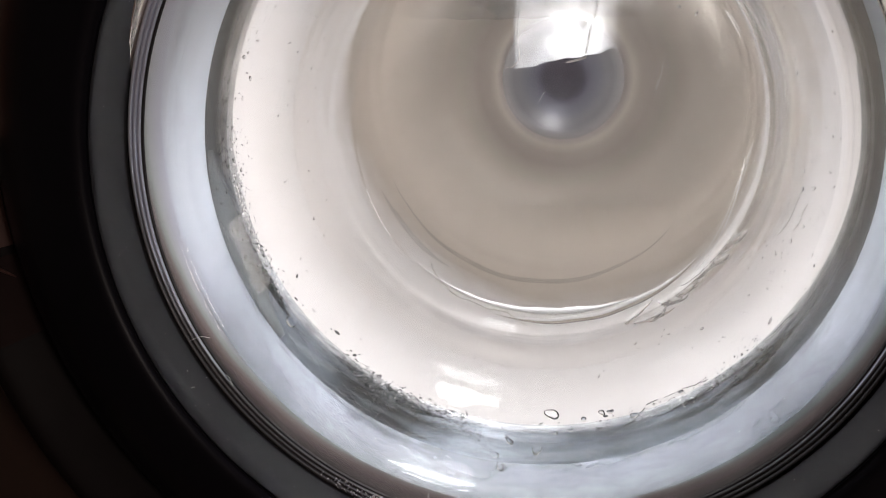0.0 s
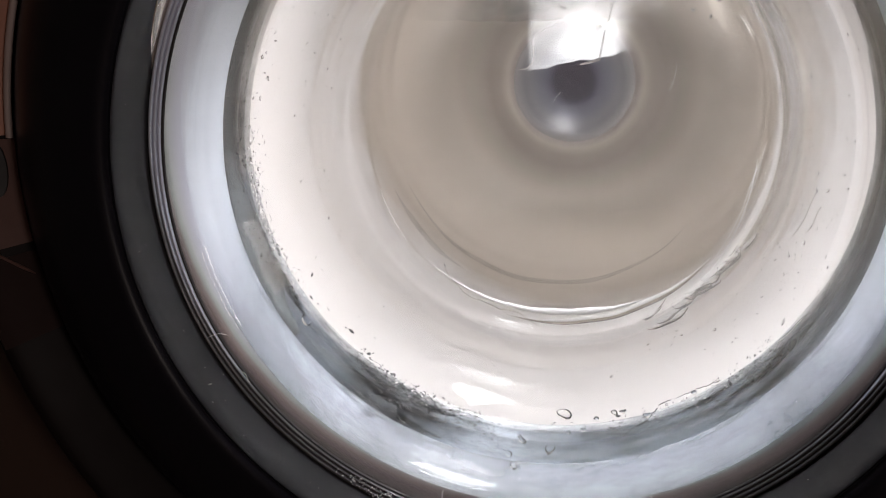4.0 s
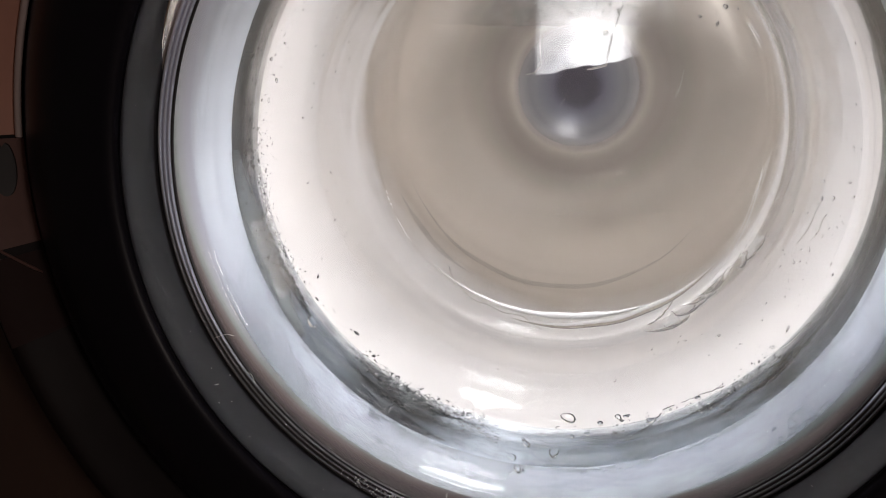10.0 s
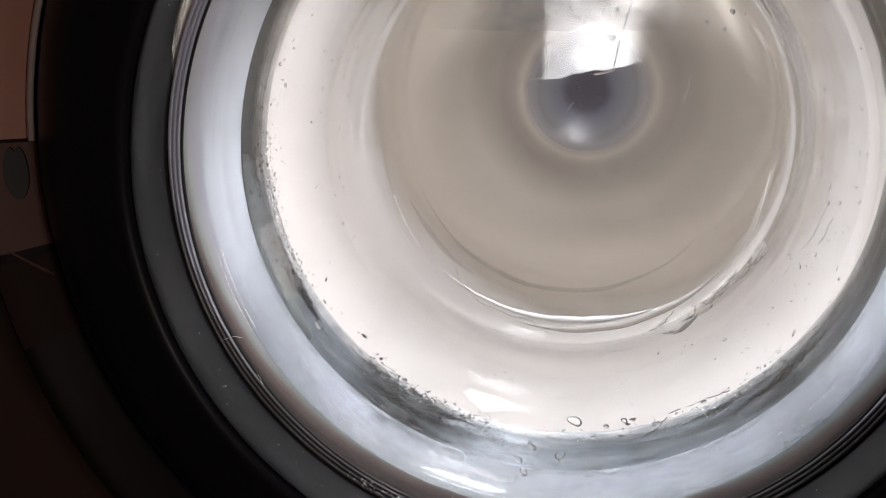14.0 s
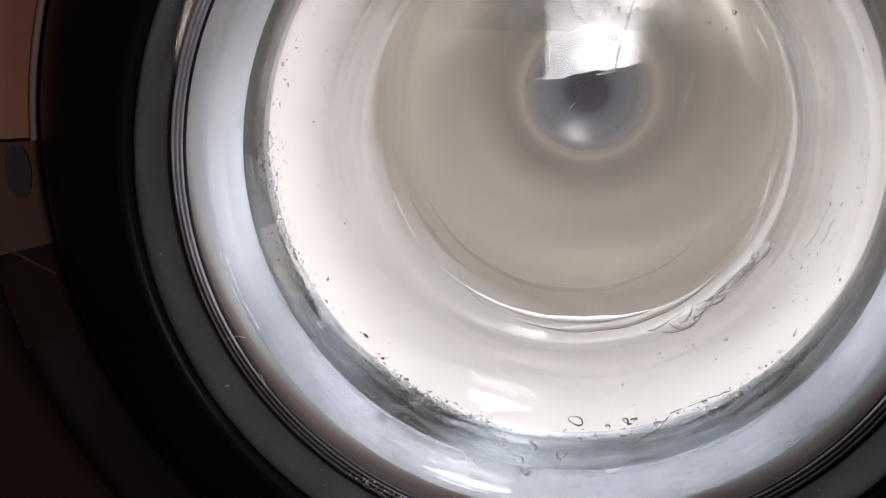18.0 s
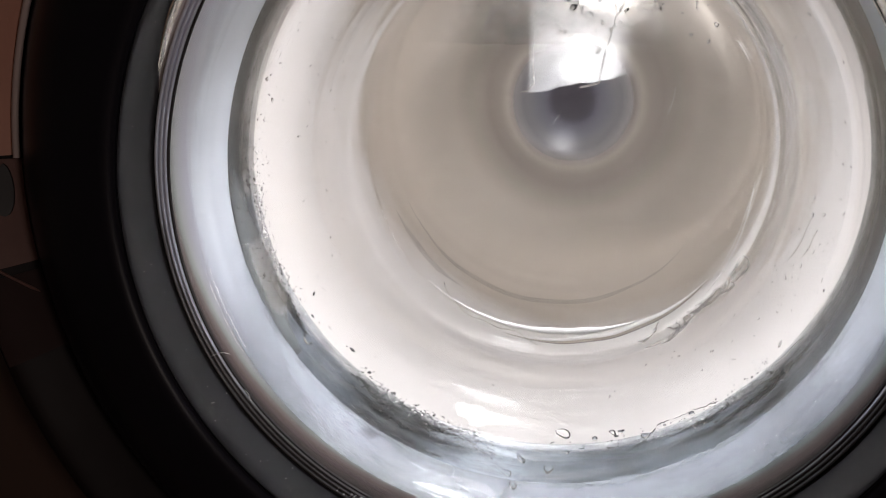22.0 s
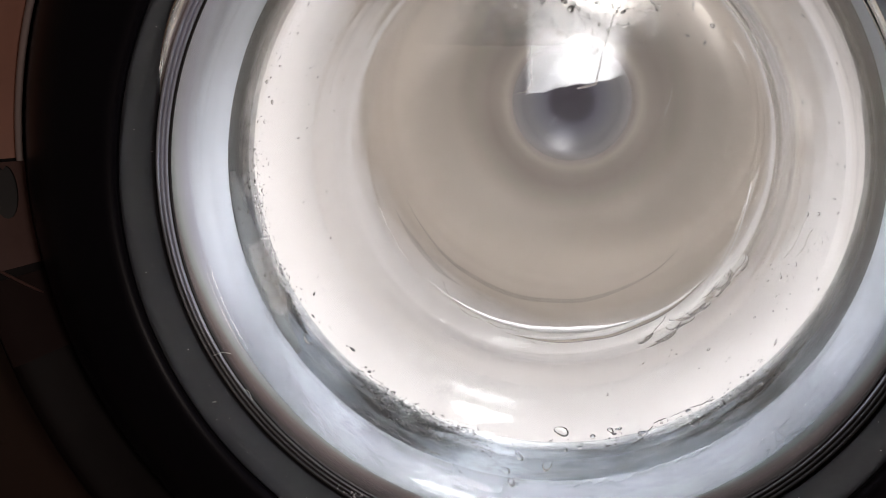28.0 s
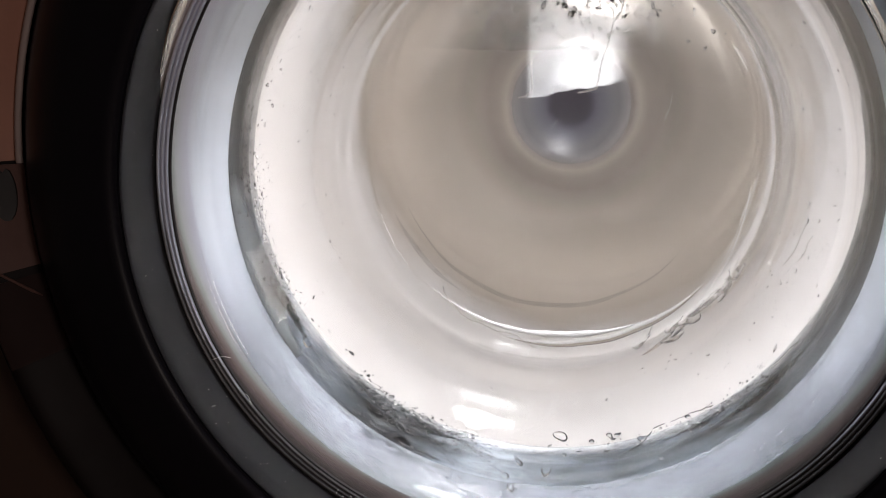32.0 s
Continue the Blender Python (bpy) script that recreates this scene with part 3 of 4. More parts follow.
part("lower_plate", lathe("lower_plate", [(0.2371, 0.0078), (0.2395, 0.0054), (0.2440, -0.0003), (0.2520, -0.0087), (0.2570, -0.0116), (0.2600, -0.0091), (0.2600, -0.0081), (0.2520, -0.0076), (0.2440, 0.0006)],
                          M_LOWER, 189.6, 199.0, 20, True), latch, "dark brown lower plate")

# the glass bowl: flange, sloping wall, rounded corner, nearly flat bottom
T = 0.0036
inner = [(0.1668, 0.0075), (0.1600, 0.0077), (0.1562, 0.0088), (0.1541, 0.0096), (0.1521, 0.0112), (0.1508, 0.0138), (0.1465, 0.0300), (0.1443, 0.0480), (0.1427, 0.0600), (0.1417, 0.0645), (0.1398, 0.0695), (0.1345, 0.0796), (0.1303, 0.0882), (0.1276, 0.0960), (0.1258, 0.1045), (0.1244, 0.1150), (0.1233, 0.1280), (0.1222, 0.1420)] + \
        arc(0.1110, 0.1460, 0.0115, 0, 84, 9) + [(0.0900, 0.1580), (0.0600, 0.1590), (0.0300, 0.1595), (0.0004, 0.1597)]
outer = [(0.0004, 0.1597 + T), (0.0300, 0.1595 + T), (0.0600, 0.1590 + T), (0.0900, 0.1580 + T)] + \
        arc(0.1110, 0.1460, 0.0115 + T, 84, 0, 9) + [(0.1222 + T, 0.1415), (0.1233 + T, 0.1285), (0.1244 + T, 0.1158), (0.1258 + T, 0.1055), (0.1277 + T, 0.0972), (0.1305 + T, 0.0893), (0.1348 + T, 0.0807), (0.1401 + T, 0.0706), (0.1419 + T, 0.0655), (0.1429 + T, 0.0605), (0.1445 + T, 0.0485), (0.1467 + T, 0.0305), (0.1541, 0.0164), (0.1549, 0.0143), (0.1559, 0.0129), (0.1574, 0.0118), (0.1600, 0.0110), (0.1668, 0.0108)]


def soft_corner(r, y, a, j):
    """The bowl's corner is rounder on one side, where the glass was pressed unevenly."""
    w = max(0.0, math.cos(a - radians(165))) ** 1.2
    rad = 0.0115 + 0.026 * w + (T if j >= len(inner) else 0.0)
    cr, cy = 0.1225 - 0.0115 - 0.026 * w, 0.1575 - 0.0115 - 0.026 * w
    if r > cr and y > cy:
        d = math.hypot(r - cr, y - cy)
        if d > rad:
            r, y = cr + (r - cr) * rad / d, cy + (y - cy) * rad / d
    return r, y


bowl = part("glass_bowl", lathe("glass_bowl", inner + outer, M_GLASS, steps=256, closed=False, auto=60, wobble=soft_corner), door, "clear bowl-shaped door glass, wet at its back")
bowl.visible_shadow = False

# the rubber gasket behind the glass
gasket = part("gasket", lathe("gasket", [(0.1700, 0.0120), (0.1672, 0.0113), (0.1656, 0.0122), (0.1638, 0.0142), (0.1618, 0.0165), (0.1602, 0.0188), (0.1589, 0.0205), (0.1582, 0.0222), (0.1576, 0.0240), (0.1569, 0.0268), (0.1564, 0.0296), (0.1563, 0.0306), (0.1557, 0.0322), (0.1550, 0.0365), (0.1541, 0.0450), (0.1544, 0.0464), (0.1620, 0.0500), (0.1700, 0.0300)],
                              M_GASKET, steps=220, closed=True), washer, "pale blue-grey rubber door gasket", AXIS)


def pooled(r, y, a, j):
    """The wet lip is broad at its foot, where water stands, and narrow higher up."""
    k = 0.60 + 0.40 * max(0.0, -math.sin(a)) ** 0.8 + 0.16 * max(0.0, math.cos(a - radians(150))) ** 2 * (1 - max(0.0, -math.sin(a)))
    return r, 0.0470 + (y - 0.0470) * k if y > 0.0470 else y


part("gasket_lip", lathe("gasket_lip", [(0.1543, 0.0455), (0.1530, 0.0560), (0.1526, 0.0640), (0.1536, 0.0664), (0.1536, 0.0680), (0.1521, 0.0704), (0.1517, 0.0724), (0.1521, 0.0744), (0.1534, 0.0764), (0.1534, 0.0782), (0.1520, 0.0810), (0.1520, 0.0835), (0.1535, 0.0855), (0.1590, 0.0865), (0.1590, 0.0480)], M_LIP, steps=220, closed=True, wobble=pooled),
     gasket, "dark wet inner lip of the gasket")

# the tub that closes the place behind the drum
part("tub", lathe("tub", [(0.1595, 0.084), (0.262, 0.084), (0.262, 0.520), (0.0005, 0.520), (0.0005, 0.527), (0.268, 0.527), (0.268, 0.078), (0.1595, 0.078)], M_TUB, steps=120, closed=True), washer, "grey plastic tub", AXIS)
LENS_AT = look((0.0280, 0.1150, H + 0.1472), (0.0080, 0.145, H + 0.03))

# the drum, which spins
drum = part("drum", lathe("drum", [(0.166, 0.100), (0.172, 0.094), (0.236, 0.100), (0.240, 0.106), (0.240, 0.470), (0.236, 0.470), (0.236, 0.110), (0.174, 0.106)], M_STEEL, steps=140, closed=True), washer,
            "stainless steel drum, blurred by its spin", AXIS)


def back_wobble(r, y, a, j):
    """Three pressed sectors in the drum's back."""
    if 0.099 < r < 0.20:
        y -= 0.002 * max(0.0, math.cos(3 * a)) ** 2 * math.sin((r - 0.099) / 0.101 * math.pi)
    return r, y


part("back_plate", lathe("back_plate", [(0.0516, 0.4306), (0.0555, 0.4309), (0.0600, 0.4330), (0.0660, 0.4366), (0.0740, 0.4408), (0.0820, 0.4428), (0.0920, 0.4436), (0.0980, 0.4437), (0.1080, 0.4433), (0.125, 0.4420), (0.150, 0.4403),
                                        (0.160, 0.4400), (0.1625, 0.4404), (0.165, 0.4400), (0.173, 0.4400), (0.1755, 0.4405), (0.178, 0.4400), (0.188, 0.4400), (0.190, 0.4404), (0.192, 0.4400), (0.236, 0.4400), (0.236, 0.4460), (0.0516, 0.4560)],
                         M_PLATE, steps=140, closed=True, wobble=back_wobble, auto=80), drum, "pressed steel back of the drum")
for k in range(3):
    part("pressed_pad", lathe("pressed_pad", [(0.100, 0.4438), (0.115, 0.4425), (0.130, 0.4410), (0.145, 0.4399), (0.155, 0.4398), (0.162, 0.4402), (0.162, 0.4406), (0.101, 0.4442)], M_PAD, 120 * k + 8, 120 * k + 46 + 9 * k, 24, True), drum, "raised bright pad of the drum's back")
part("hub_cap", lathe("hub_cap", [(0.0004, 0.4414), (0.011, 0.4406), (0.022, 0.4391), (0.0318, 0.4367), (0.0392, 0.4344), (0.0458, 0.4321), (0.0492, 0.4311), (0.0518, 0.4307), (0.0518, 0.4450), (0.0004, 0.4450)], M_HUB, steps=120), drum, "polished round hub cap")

# ---- the load: white laundry pressed to the drum's wall ----
load = tagged(new("laundry_load"), "white laundry pressed against the drum wall by the spin", "laundry")
load.matrix_basis = AXIS


def cloth(name, a0, a1, seed):
    rng = random.Random(seed)
    ph = [rng.uniform(0, 6.28) for _ in range(6)]
    thick = rng.uniform(0.018, 0.023)
    na, ny, verts, faces = 22, 16, [], []
    for side in (0, 1):
        for i in range(na + 1):
            u = i / na
            a = radians(a0 + (a1 - a0) * u)
            for j in range(ny + 1):
                v = j / ny
                y = 0.116 + 0.318 * v
                if side == 0:
                    edge = min(1.0, 6 * min(u, 1 - u) + 0.75)
                    lump = (0.004 + 0.006 * v) * math.sin(12 * a + ph[0] + 6 * v) + (0.003 + 0.004 * v) * math.sin(19 * a + ph[3] - 9 * v) + 0.003 * math.sin(9 * v + ph[1] + 5 * u) + 0.002 * math.sin(17 * v + ph[2] - 9 * u)
                    r = min(0.232, 0.234 - thick * edge - lump)
                    r += 0.010 * max(0, 1 - v * 8)
                    r -= 0.0085 * max(0.0, (v - 0.72) / 0.28) ** 1.5 * (1 + math.sin(13 * a) * math.cos(5 * a + 1))       # hems folded over the drum's back
                else:
                    r = 0.2350
                verts.append((r * math.cos(a), y, r * math.sin(a)))
    s = (na + 1) * (ny + 1)
    for side in (0, 1):
        for i in range(na):
            for j in range(ny):
                q = [side * s + i * (ny + 1) + j, side * s + (i + 1) * (ny + 1) + j, side * s + (i + 1) * (ny + 1) + j + 1, side * s + i * (ny + 1) + j + 1]
                faces.append(q)
    for i in range(na):
        for j in (0, ny):
            b, c = i * (ny + 1) + j, (i + 1) * (ny + 1) + j
            faces.append((b, c, s + c, s + b))
    for j in range(ny):
        for i in (0, na):
            b = i * (ny + 1) + j
            faces.append((b, b + 1, s + b + 1, s + b))
    return outward(add_mesh(name, verts, faces, M_LAUNDRY, True, 60))


edges = [0, 47, 88, 139, 177, 226, 270, 315, 360]
for k in range(8):
    part("cloth", cloth("cloth", edges[k] - 1.5, edges[k + 1] + 1.5, 11 + k), load)

# ---- wet traces on and behind the glass ----
def wall_radius(y):
    """The radius of the glass bowl's back at a depth."""
    pts = sorted((yy, r) for r, yy in outer)
    for (y0, r0), (y1, r1) in zip(pts, pts[1:]):
        if y0 <= y <= y1:
            return r0 + (r1 - r0) * (y - y0) / max(y1 - y0, 1e-9)
    return pts[-1][1]


def on_wall(angle, y, lift=0.0):
    """A pose on the back of the glass wall: its z points away from the axis, its y towards the drum."""
    a = radians(angle)
    slope = math.atan2(wall_radius(y - 0.002) - wall_radius(y + 0.002), 0.004)
    out = Vector((math.cos(a) * math.cos(slope), math.sin(slope), math.sin(a) * math.cos(slope)))
    along = Vector((-math.sin(a), 0, math.cos(a)))
    up = out.cross(along)
    r = wall_radius(y) + lift
    m = Matrix((along, up, out)).transposed().to_4x4()
    m.translation = Vector((r * math.cos(a), y, H + r * math.sin(a)))
    return m


BACK = 0.1597 + T + 0.0003     # depth of the glass bottom's back


def on_bottom(x, z, turn=0.0):
    """A pose on the back of the glass bottom, at x and z from the axis; its z points into the drum."""
    return pose(x, BACK - 0.0004 * min(1, (x * x + z * z) / 0.0036), H + z, -90, 0, 0) @ pose(0, 0, 0, 0, 0, turn)


def dome(name, rx, ry, h, material, seed=0, rough=0.12, seg=12, rings=4):
    """A flattened drop that sits on z = 0, with an uneven outline."""
    rng = random.Random(seed)
    ph = [rng.uniform(0, 6.28) for _ in range(4)]
    verts, faces = [(0, 0, h)], []
    for k in range(1, rings + 1):
        b = k / rings * math.pi / 2
        for i in range(seg):
            a = 2 * math.pi * i / seg
            w = 1 + rough * (math.sin(2 * a + ph[0]) + 0.6 * math.sin(3 * a + ph[1]))
            verts.append((rx * w * math.sin(b) * math.cos(a), ry * w * math.sin(b) * math.sin(a), h * math.cos(b)))
    for i in range(seg):
        faces.append((0, 1 + i, 1 + (i + 1) % seg))
        for k in range(rings - 1):
            p, q = 1 + k * seg + i, 1 + k * seg + (i + 1) % seg
            faces.append((p, p + seg, q + seg, q))
    faces.append(tuple(reversed(range(1 + (rings - 1) * seg, 1 + rings * seg))))
    return outward(add_mesh(name, verts, faces, material, True, 70))


def scatter(name, spots, material, seed, size, label, flat=0.5):
    """Many small drops or specks in one mesh. spots: poses in the world."""
    rng = random.Random(seed)
    verts, faces = [], []
    for m in spots:
        s = size * rng.lognormvariate(0, 0.45)
        e, t, n = rng.uniform(0.6, 1.7), rng.uniform(0, 3.14), 6
        base = len(verts)
        verts.append(m @ Vector((0, 0, s * flat)))
        for k, (rr, hh) in enumerate(((0.7, 0.75), (1.0, 0.0))):
            for i in range(n):
                a = 2 * math.pi * i / n
                w = rng.uniform(0.75, 1.2)
                x, y = s * rr * w * math.cos(a) * e, s * rr * w * math.sin(a) / e
                verts.append(m @ Vector((x * math.cos(t) - y * math.sin(t), x * math.sin(t) + y * math.cos(t), s * flat * hh)))
        for i in range(n):
            j = (i + 1) % n
            faces.append((base, base + 1 + i, base + 1 + j))
            faces.append((base + 1 + i, base + 1 + n + i, base + 1 + n + j, base + 1 + j))
        faces.append(tuple(base + 1 + n + i for i in reversed(range(n))))
    return tagged(new(name, add_mesh(name, [tuple(v) for v in verts], faces, material, True)), label, kind="stuff")


def tube(name, pts, radius, material, sides=6, taper=True):
    """A thin rounded strand through points."""
    verts, faces, k = [], [], len(pts)
    for i, p in enumerate(pts):
        d = (Vector(pts[min(i + 1, k - 1)]) - Vector(pts[max(i - 1, 0)])).normalized()
        u = d.cross(Vector((0.3, 0.9, 0.2))).normalized()
        v = d.cross(u)
        r = radius * (0.35 if taper and i in (0, k - 1) else 1)
        for j in range(sides):
            a = 2 * math.pi * j / sides
            verts.append(tuple(Vector(p) + r * (math.cos(a) * u + math.sin(a) * v)))
    for i in range(k - 1):
        for j in range(sides):
            j2 = (j + 1) % sides
            faces.append((i * sides + j, i * sides + j2, (i + 1) * sides + j2, (i + 1) * sides + j))
    faces += [tuple(reversed(range(sides))), tuple(range((k - 1) * sides, k * sides))]
    return outward(add_mesh(name, verts, faces, material, True))


# films of soapy water that cling to the gasket's lip
def film(a0, a1, y0, y1, seed, label):
    rng = random.Random(seed)
    ph = [rng.uniform(0, 6.28) for _ in range(5)]

    def edge(r, y, a, j):
        w = 0.0016 * math.sin(23 * a + ph[0]) + 0.0012 * math.sin(51 * a + ph[1]) + 0.0007 * math.sin(113 * a + ph[2])
        end = min(1.0, (a - radians(a0)) / 0.30 + 0.02, (radians(a1) - a) / 0.28 + 0.05)
        y = y0 + (y - y0) * max(0.05, end)
        return r, y + (w * end if y > y0 + 0.004 else 0.3 * w)

    ym = (y0 + y1) / 2
    ob = part("water_film", lathe("water_film", [(0.1537, y0), (0.1527, y0 + 0.003), (0.1514, ym), (0.1508, y1 - 0.002), (0.1510, y1), (0.1516, ym)], M_FILM, a0, a1, 90, True, wobble=edge), gasket, label)
    return ob


part("dirty_water", lathe("dirty_water", [(0.1540, 0.0410), (0.1529, 0.0470), (0.1521, 0.0560), (0.1516, 0.0660), (0.1512, 0.0790), (0.1514, 0.0790), (0.1518, 0.0660), (0.1523, 0.0560), (0.1531, 0.0470), (0.1542, 0.0411)],
                          M_DIRTY, 0.0, 360.0, 200, True, wobble=pooled), gasket, "blotchy dirty water along the gasket lip")
part("foam_trace", lathe("foam_trace", [(0.1528, 0.0460), (0.1518, 0.0560), (0.1513, 0.0660), (0.1508, 0.0810), (0.1509, 0.0810), (0.1514, 0.0660), (0.1519, 0.0560), (0.1529, 0.0461)],
                         M_FOAM, 0.0, 360.0, 200, True, wobble=pooled), gasket, "pale foam traces along the gasket lip")
part("wet_film", lathe("wet_film", [(0.1584, 0.0178), (0.1577, 0.0205), (0.1565, 0.0268), (0.1559, 0.0300), (0.1546, 0.0365), (0.1534, 0.0445), (0.1535, 0.0446), (0.1547, 0.0366), (0.1560, 0.0301), (0.1566, 0.0269), (0.1578, 0.0206), (0.1585, 0.0180)],
                       M_WET, 0.0, 360.0, 200, True), gasket, "thin grey film of water on the gasket's foot")
film(178.6, 217.0, 0.0458, 0.0665, 1, "pale soapy water film on the gasket lip")

# milky run of water, highlight painted in, high on the bowl's bottom; condensation above
def sheet(name, x0, x1, low, z1, material, nx=40, nz=24):
    verts, faces = [], []
    for side in (0, 1):
        for i in range(nx + 1):
            x = x0 + (x1 - x0) * i / nx
            zl = low(x)
            for j in range(nz + 1):
                z = zl + (z1 - zl) * j / nz
                verts.append((x, BACK + 0.0002 + side * 0.0005, z))
    s = (nx + 1) * (nz + 1)
    for i in range(nx):
        for j in range(nz):
            q = i * (nz + 1) + j
            faces.append((q, q + nz + 1, q + nz + 2, q + 1))
            faces.append((s + q, s + q + 1, s + q + nz + 2, s + q + nz + 1))
    for i in range(nx):
        for j in (0, nz):
            b, c = i * (nz + 1) + j, (i + 1) * (nz + 1) + j
            faces.append((b, c, s + c, s + b))
    for j in range(nz):
        for i in (0, nx):
            b = i * (nz + 1) + j
            faces.append((b, b + 1, s + b + 1, s + b))
    return outward(add_mesh(name, verts, faces, material, True, 50))


run = tagged(new("water_run_shine", sheet("water_run_shine", -0.0175, 0.0540, lambda x: 0.0318 + 0.19 * (x + 0.0135) + 0.0005 * math.sin(190 * x) + 0.0004 * math.sin(520 * x + 1), 0.104, M_RUN_SHINE)),
             "milky run of water on the back of the door glass, with the lamp's highlight painted in", "water")
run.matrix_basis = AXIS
fog_shade = tagged(new("condensation", sheet("condensation", -0.082, 0.088, lambda x: 0.0594 + 0.0005 * math.sin(60 * x) + 0.0004 * math.sin(310 * x), 0.0985, M_FOG_SHADE)),
             "condensation on the door glass, darkened to shade the drum's upper back", kind="stuff")
fog_shade.matrix_basis = AXIS @ pose(0, 0.0008, 0)
mist_line = [(wall_radius(0.072 + 0.0064 * i) + 0.0004, 0.072 + 0.0064 * i) for i in range(12)]
mist = tagged(new("condensation", lathe("condensation", mist_line + [(r + 0.0003, y) for r, y in reversed(mist_line)], M_MIST, -50, 72, 100, True)),
              "thin grey mist on the glass bowl's wall", kind="stuff")
mist.matrix_basis = AXIS
wisps = tagged(new("condensation", sheet("condensation", -0.040, 0.086, lambda x: 0.0660 + 0.003 * math.sin(70 * x) + 0.0012 * math.sin(310 * x) + 0.0009 * math.sin(800 * x), 0.0985, M_WISP)),
               "pale wisps of condensation high on the door glass", kind="stuff")
wisps.matrix_basis = AXIS @ pose(0, 0.0016, 0)

# faint dark arcs painted low on the bowl's bottom for a refracted groove line
for rad, half, a0, a1 in ((0.0952, 0.0014, 201, 325), (0.1048, 0.0016, 203, 238)):
    def thinned(r, y, a, j, rad=rad, a0=a0, a1=a1):
        k = min(1.0, 0.03 + 3.0 * min(math.degrees(a) - a0, a1 - math.degrees(a)) / (a1 - a0))
        return rad + (r - rad) * k + 0.0009 * math.cos(2 * a + 1.4) + 0.0003 * math.sin(13 * a), y

    y = BACK + 0.0012
    arc_ob = tagged(new("dark_arc", lathe("dark_arc", [(rad - half, y), (rad - 0.3 * half, y), (rad + 0.3 * half, y), (rad + half, y), (rad + half, y + 0.0002), (rad - half, y + 0.0002)], M_DARK_ARC, a0, a1, 90, True, wobble=thinned)),
                  "faint dark arc on the back of the door glass, painted for a refracted line", kind="stuff")
    arc_ob.matrix_basis = AXIS

# a slanting ridge across the bezel below the slot
part("ridge", tube("ridge", [((0.2390 + 0.019 * u) * math.cos(radians(192.2 - 6.2 * u)), 0.0048 - 0.0185 * u, (0.2390 + 0.019 * u) * math.sin(radians(192.2 - 6.2 * u))) for u in [i / 8 for i in range(9)]], 0.0008, M_LATCH),
     latch, "narrow raised ridge")

# the lens of the drum lamp
part("drum_lamp", box_mesh("drum_lamp", -0.022, 0.022, -0.024, 0.024, -0.0085, 0.0, M_LENS, 0.003), washer, "glowing rectangular lens of the drum lamp", LENS_AT)

# drops that can be told apart
drop_mesh = [dome("water_drop", 1, 1, 0.62, M_WATER, 1), dome("water_drop", 1, 1.0, 0.5, M_WATER, 2, 0.2), dome("water_drop", 1, 1.0, 0.55, M_WATER, 3, 0.25)]


def drop(m, rx, ry, h, k=0):
    ob = new("water_drop", drop_mesh[k % 3])
    ob.matrix_basis = m @ Matrix.Diagonal((rx, ry, h, 1))
    return tagged(ob, "clear water drop on the back of the door glass", "water drop", "water drops on the glass")


for k, (a, y, sx, sy, tw) in enumerate(((275.6, 0.0760, 2.9, 2.2, 20), (286.2, 0.0737, 1.5, 1.0, 30), (288.0, 0.0735, 1.1, 0.7, 0), (282.3, 0.0719, 1.0, 1.0, 0), (267.2, 0.0562, 1.0, 3.0, -25),
                                        (273.0, 0.0491, 1.5, 3.2, 15), (265.1, 0.0434, 1.9, 1.1, 30), (266.6, 0.0340, 1.5, 2.0, 0), (292.6, 0.0671, 1.2, 1.5, 20), (303.1, 0.0700, 1.0, 0.8, 0),
                                        (276.5, 0.0640, 0.8, 0.8, 0), (279.5, 0.0655, 0.9, 0.6, 0), (216.0, 0.0535, 2.2, 1.8, 0))):
    drop(on_wall(a, y) @ pose(0, 0, 0, 0, 0, tw), sx * 0.0014, sy * 0.0014, 0.0042, k)
for k, (a, y, sx, sy, tw) in enumerate(((336.7, 0.0917, 0.8, 1.7, 40), (340.7, 0.0865, 0.8, 1.5, 45), (355.2, 0.0921, 0.9, 1.0, 0), (352.5, 0.0838, 1.1, 1.4, 0), (344.6, 0.0828, 0.7, 1.0, 10),
                                        (166.0, 0.0537, 1.2, 1.2, 0), (160.6, 0.0444, 1.1, 1.0, 0), (169.7, 0.0679, 1.1, 0.9, 0), (175.2, 0.0600, 0.9, 0.9, 0), (189.2, 0.0917, 0.5, 0.9, 0),
                                        (163.4, 0.1175, 0.6, 1.2, 0), (217.5, 0.0731, 1.2, 0.8, 0))):
    drop(on_wall(a, y) @ pose(0, 0, 0, 0, 0, tw), sx * 0.001, sy * 0.001, 0.0008, k + 1)
for k, (x, z, sx, sy, tw) in enumerate(((0.0048, 0.0831, 2.4, 1.8, 20), (-0.0247, 0.0823, 1.1, 3.2, -14), (0.0315, 0.0860, 1.7, 0.9, 15), (0.0385, 0.0698, 1.6, 0.5, 12), (0.0395, 0.0806, 1.2, 0.7, 0),
                                        (-0.0111, 0.0776, 0.7, 1.4, 0), (-0.0125, 0.0681, 0.6, 1.6, -15), (0.0520, 0.0790, 1.3, 0.5, 0), (0.0230, 0.0790, 0.9, 0.5, 5), (-0.0060, 0.0855, 0.9, 1.0, 0),
                                        (-0.0223, 0.0824, 0.7, 1.6, 0), (-0.0117, 0.0768, 0.8, 1.0, 0))):
    drop(on_bottom(x, z, tw), sx * 0.001, sy * 0.001, 0.0008, k)
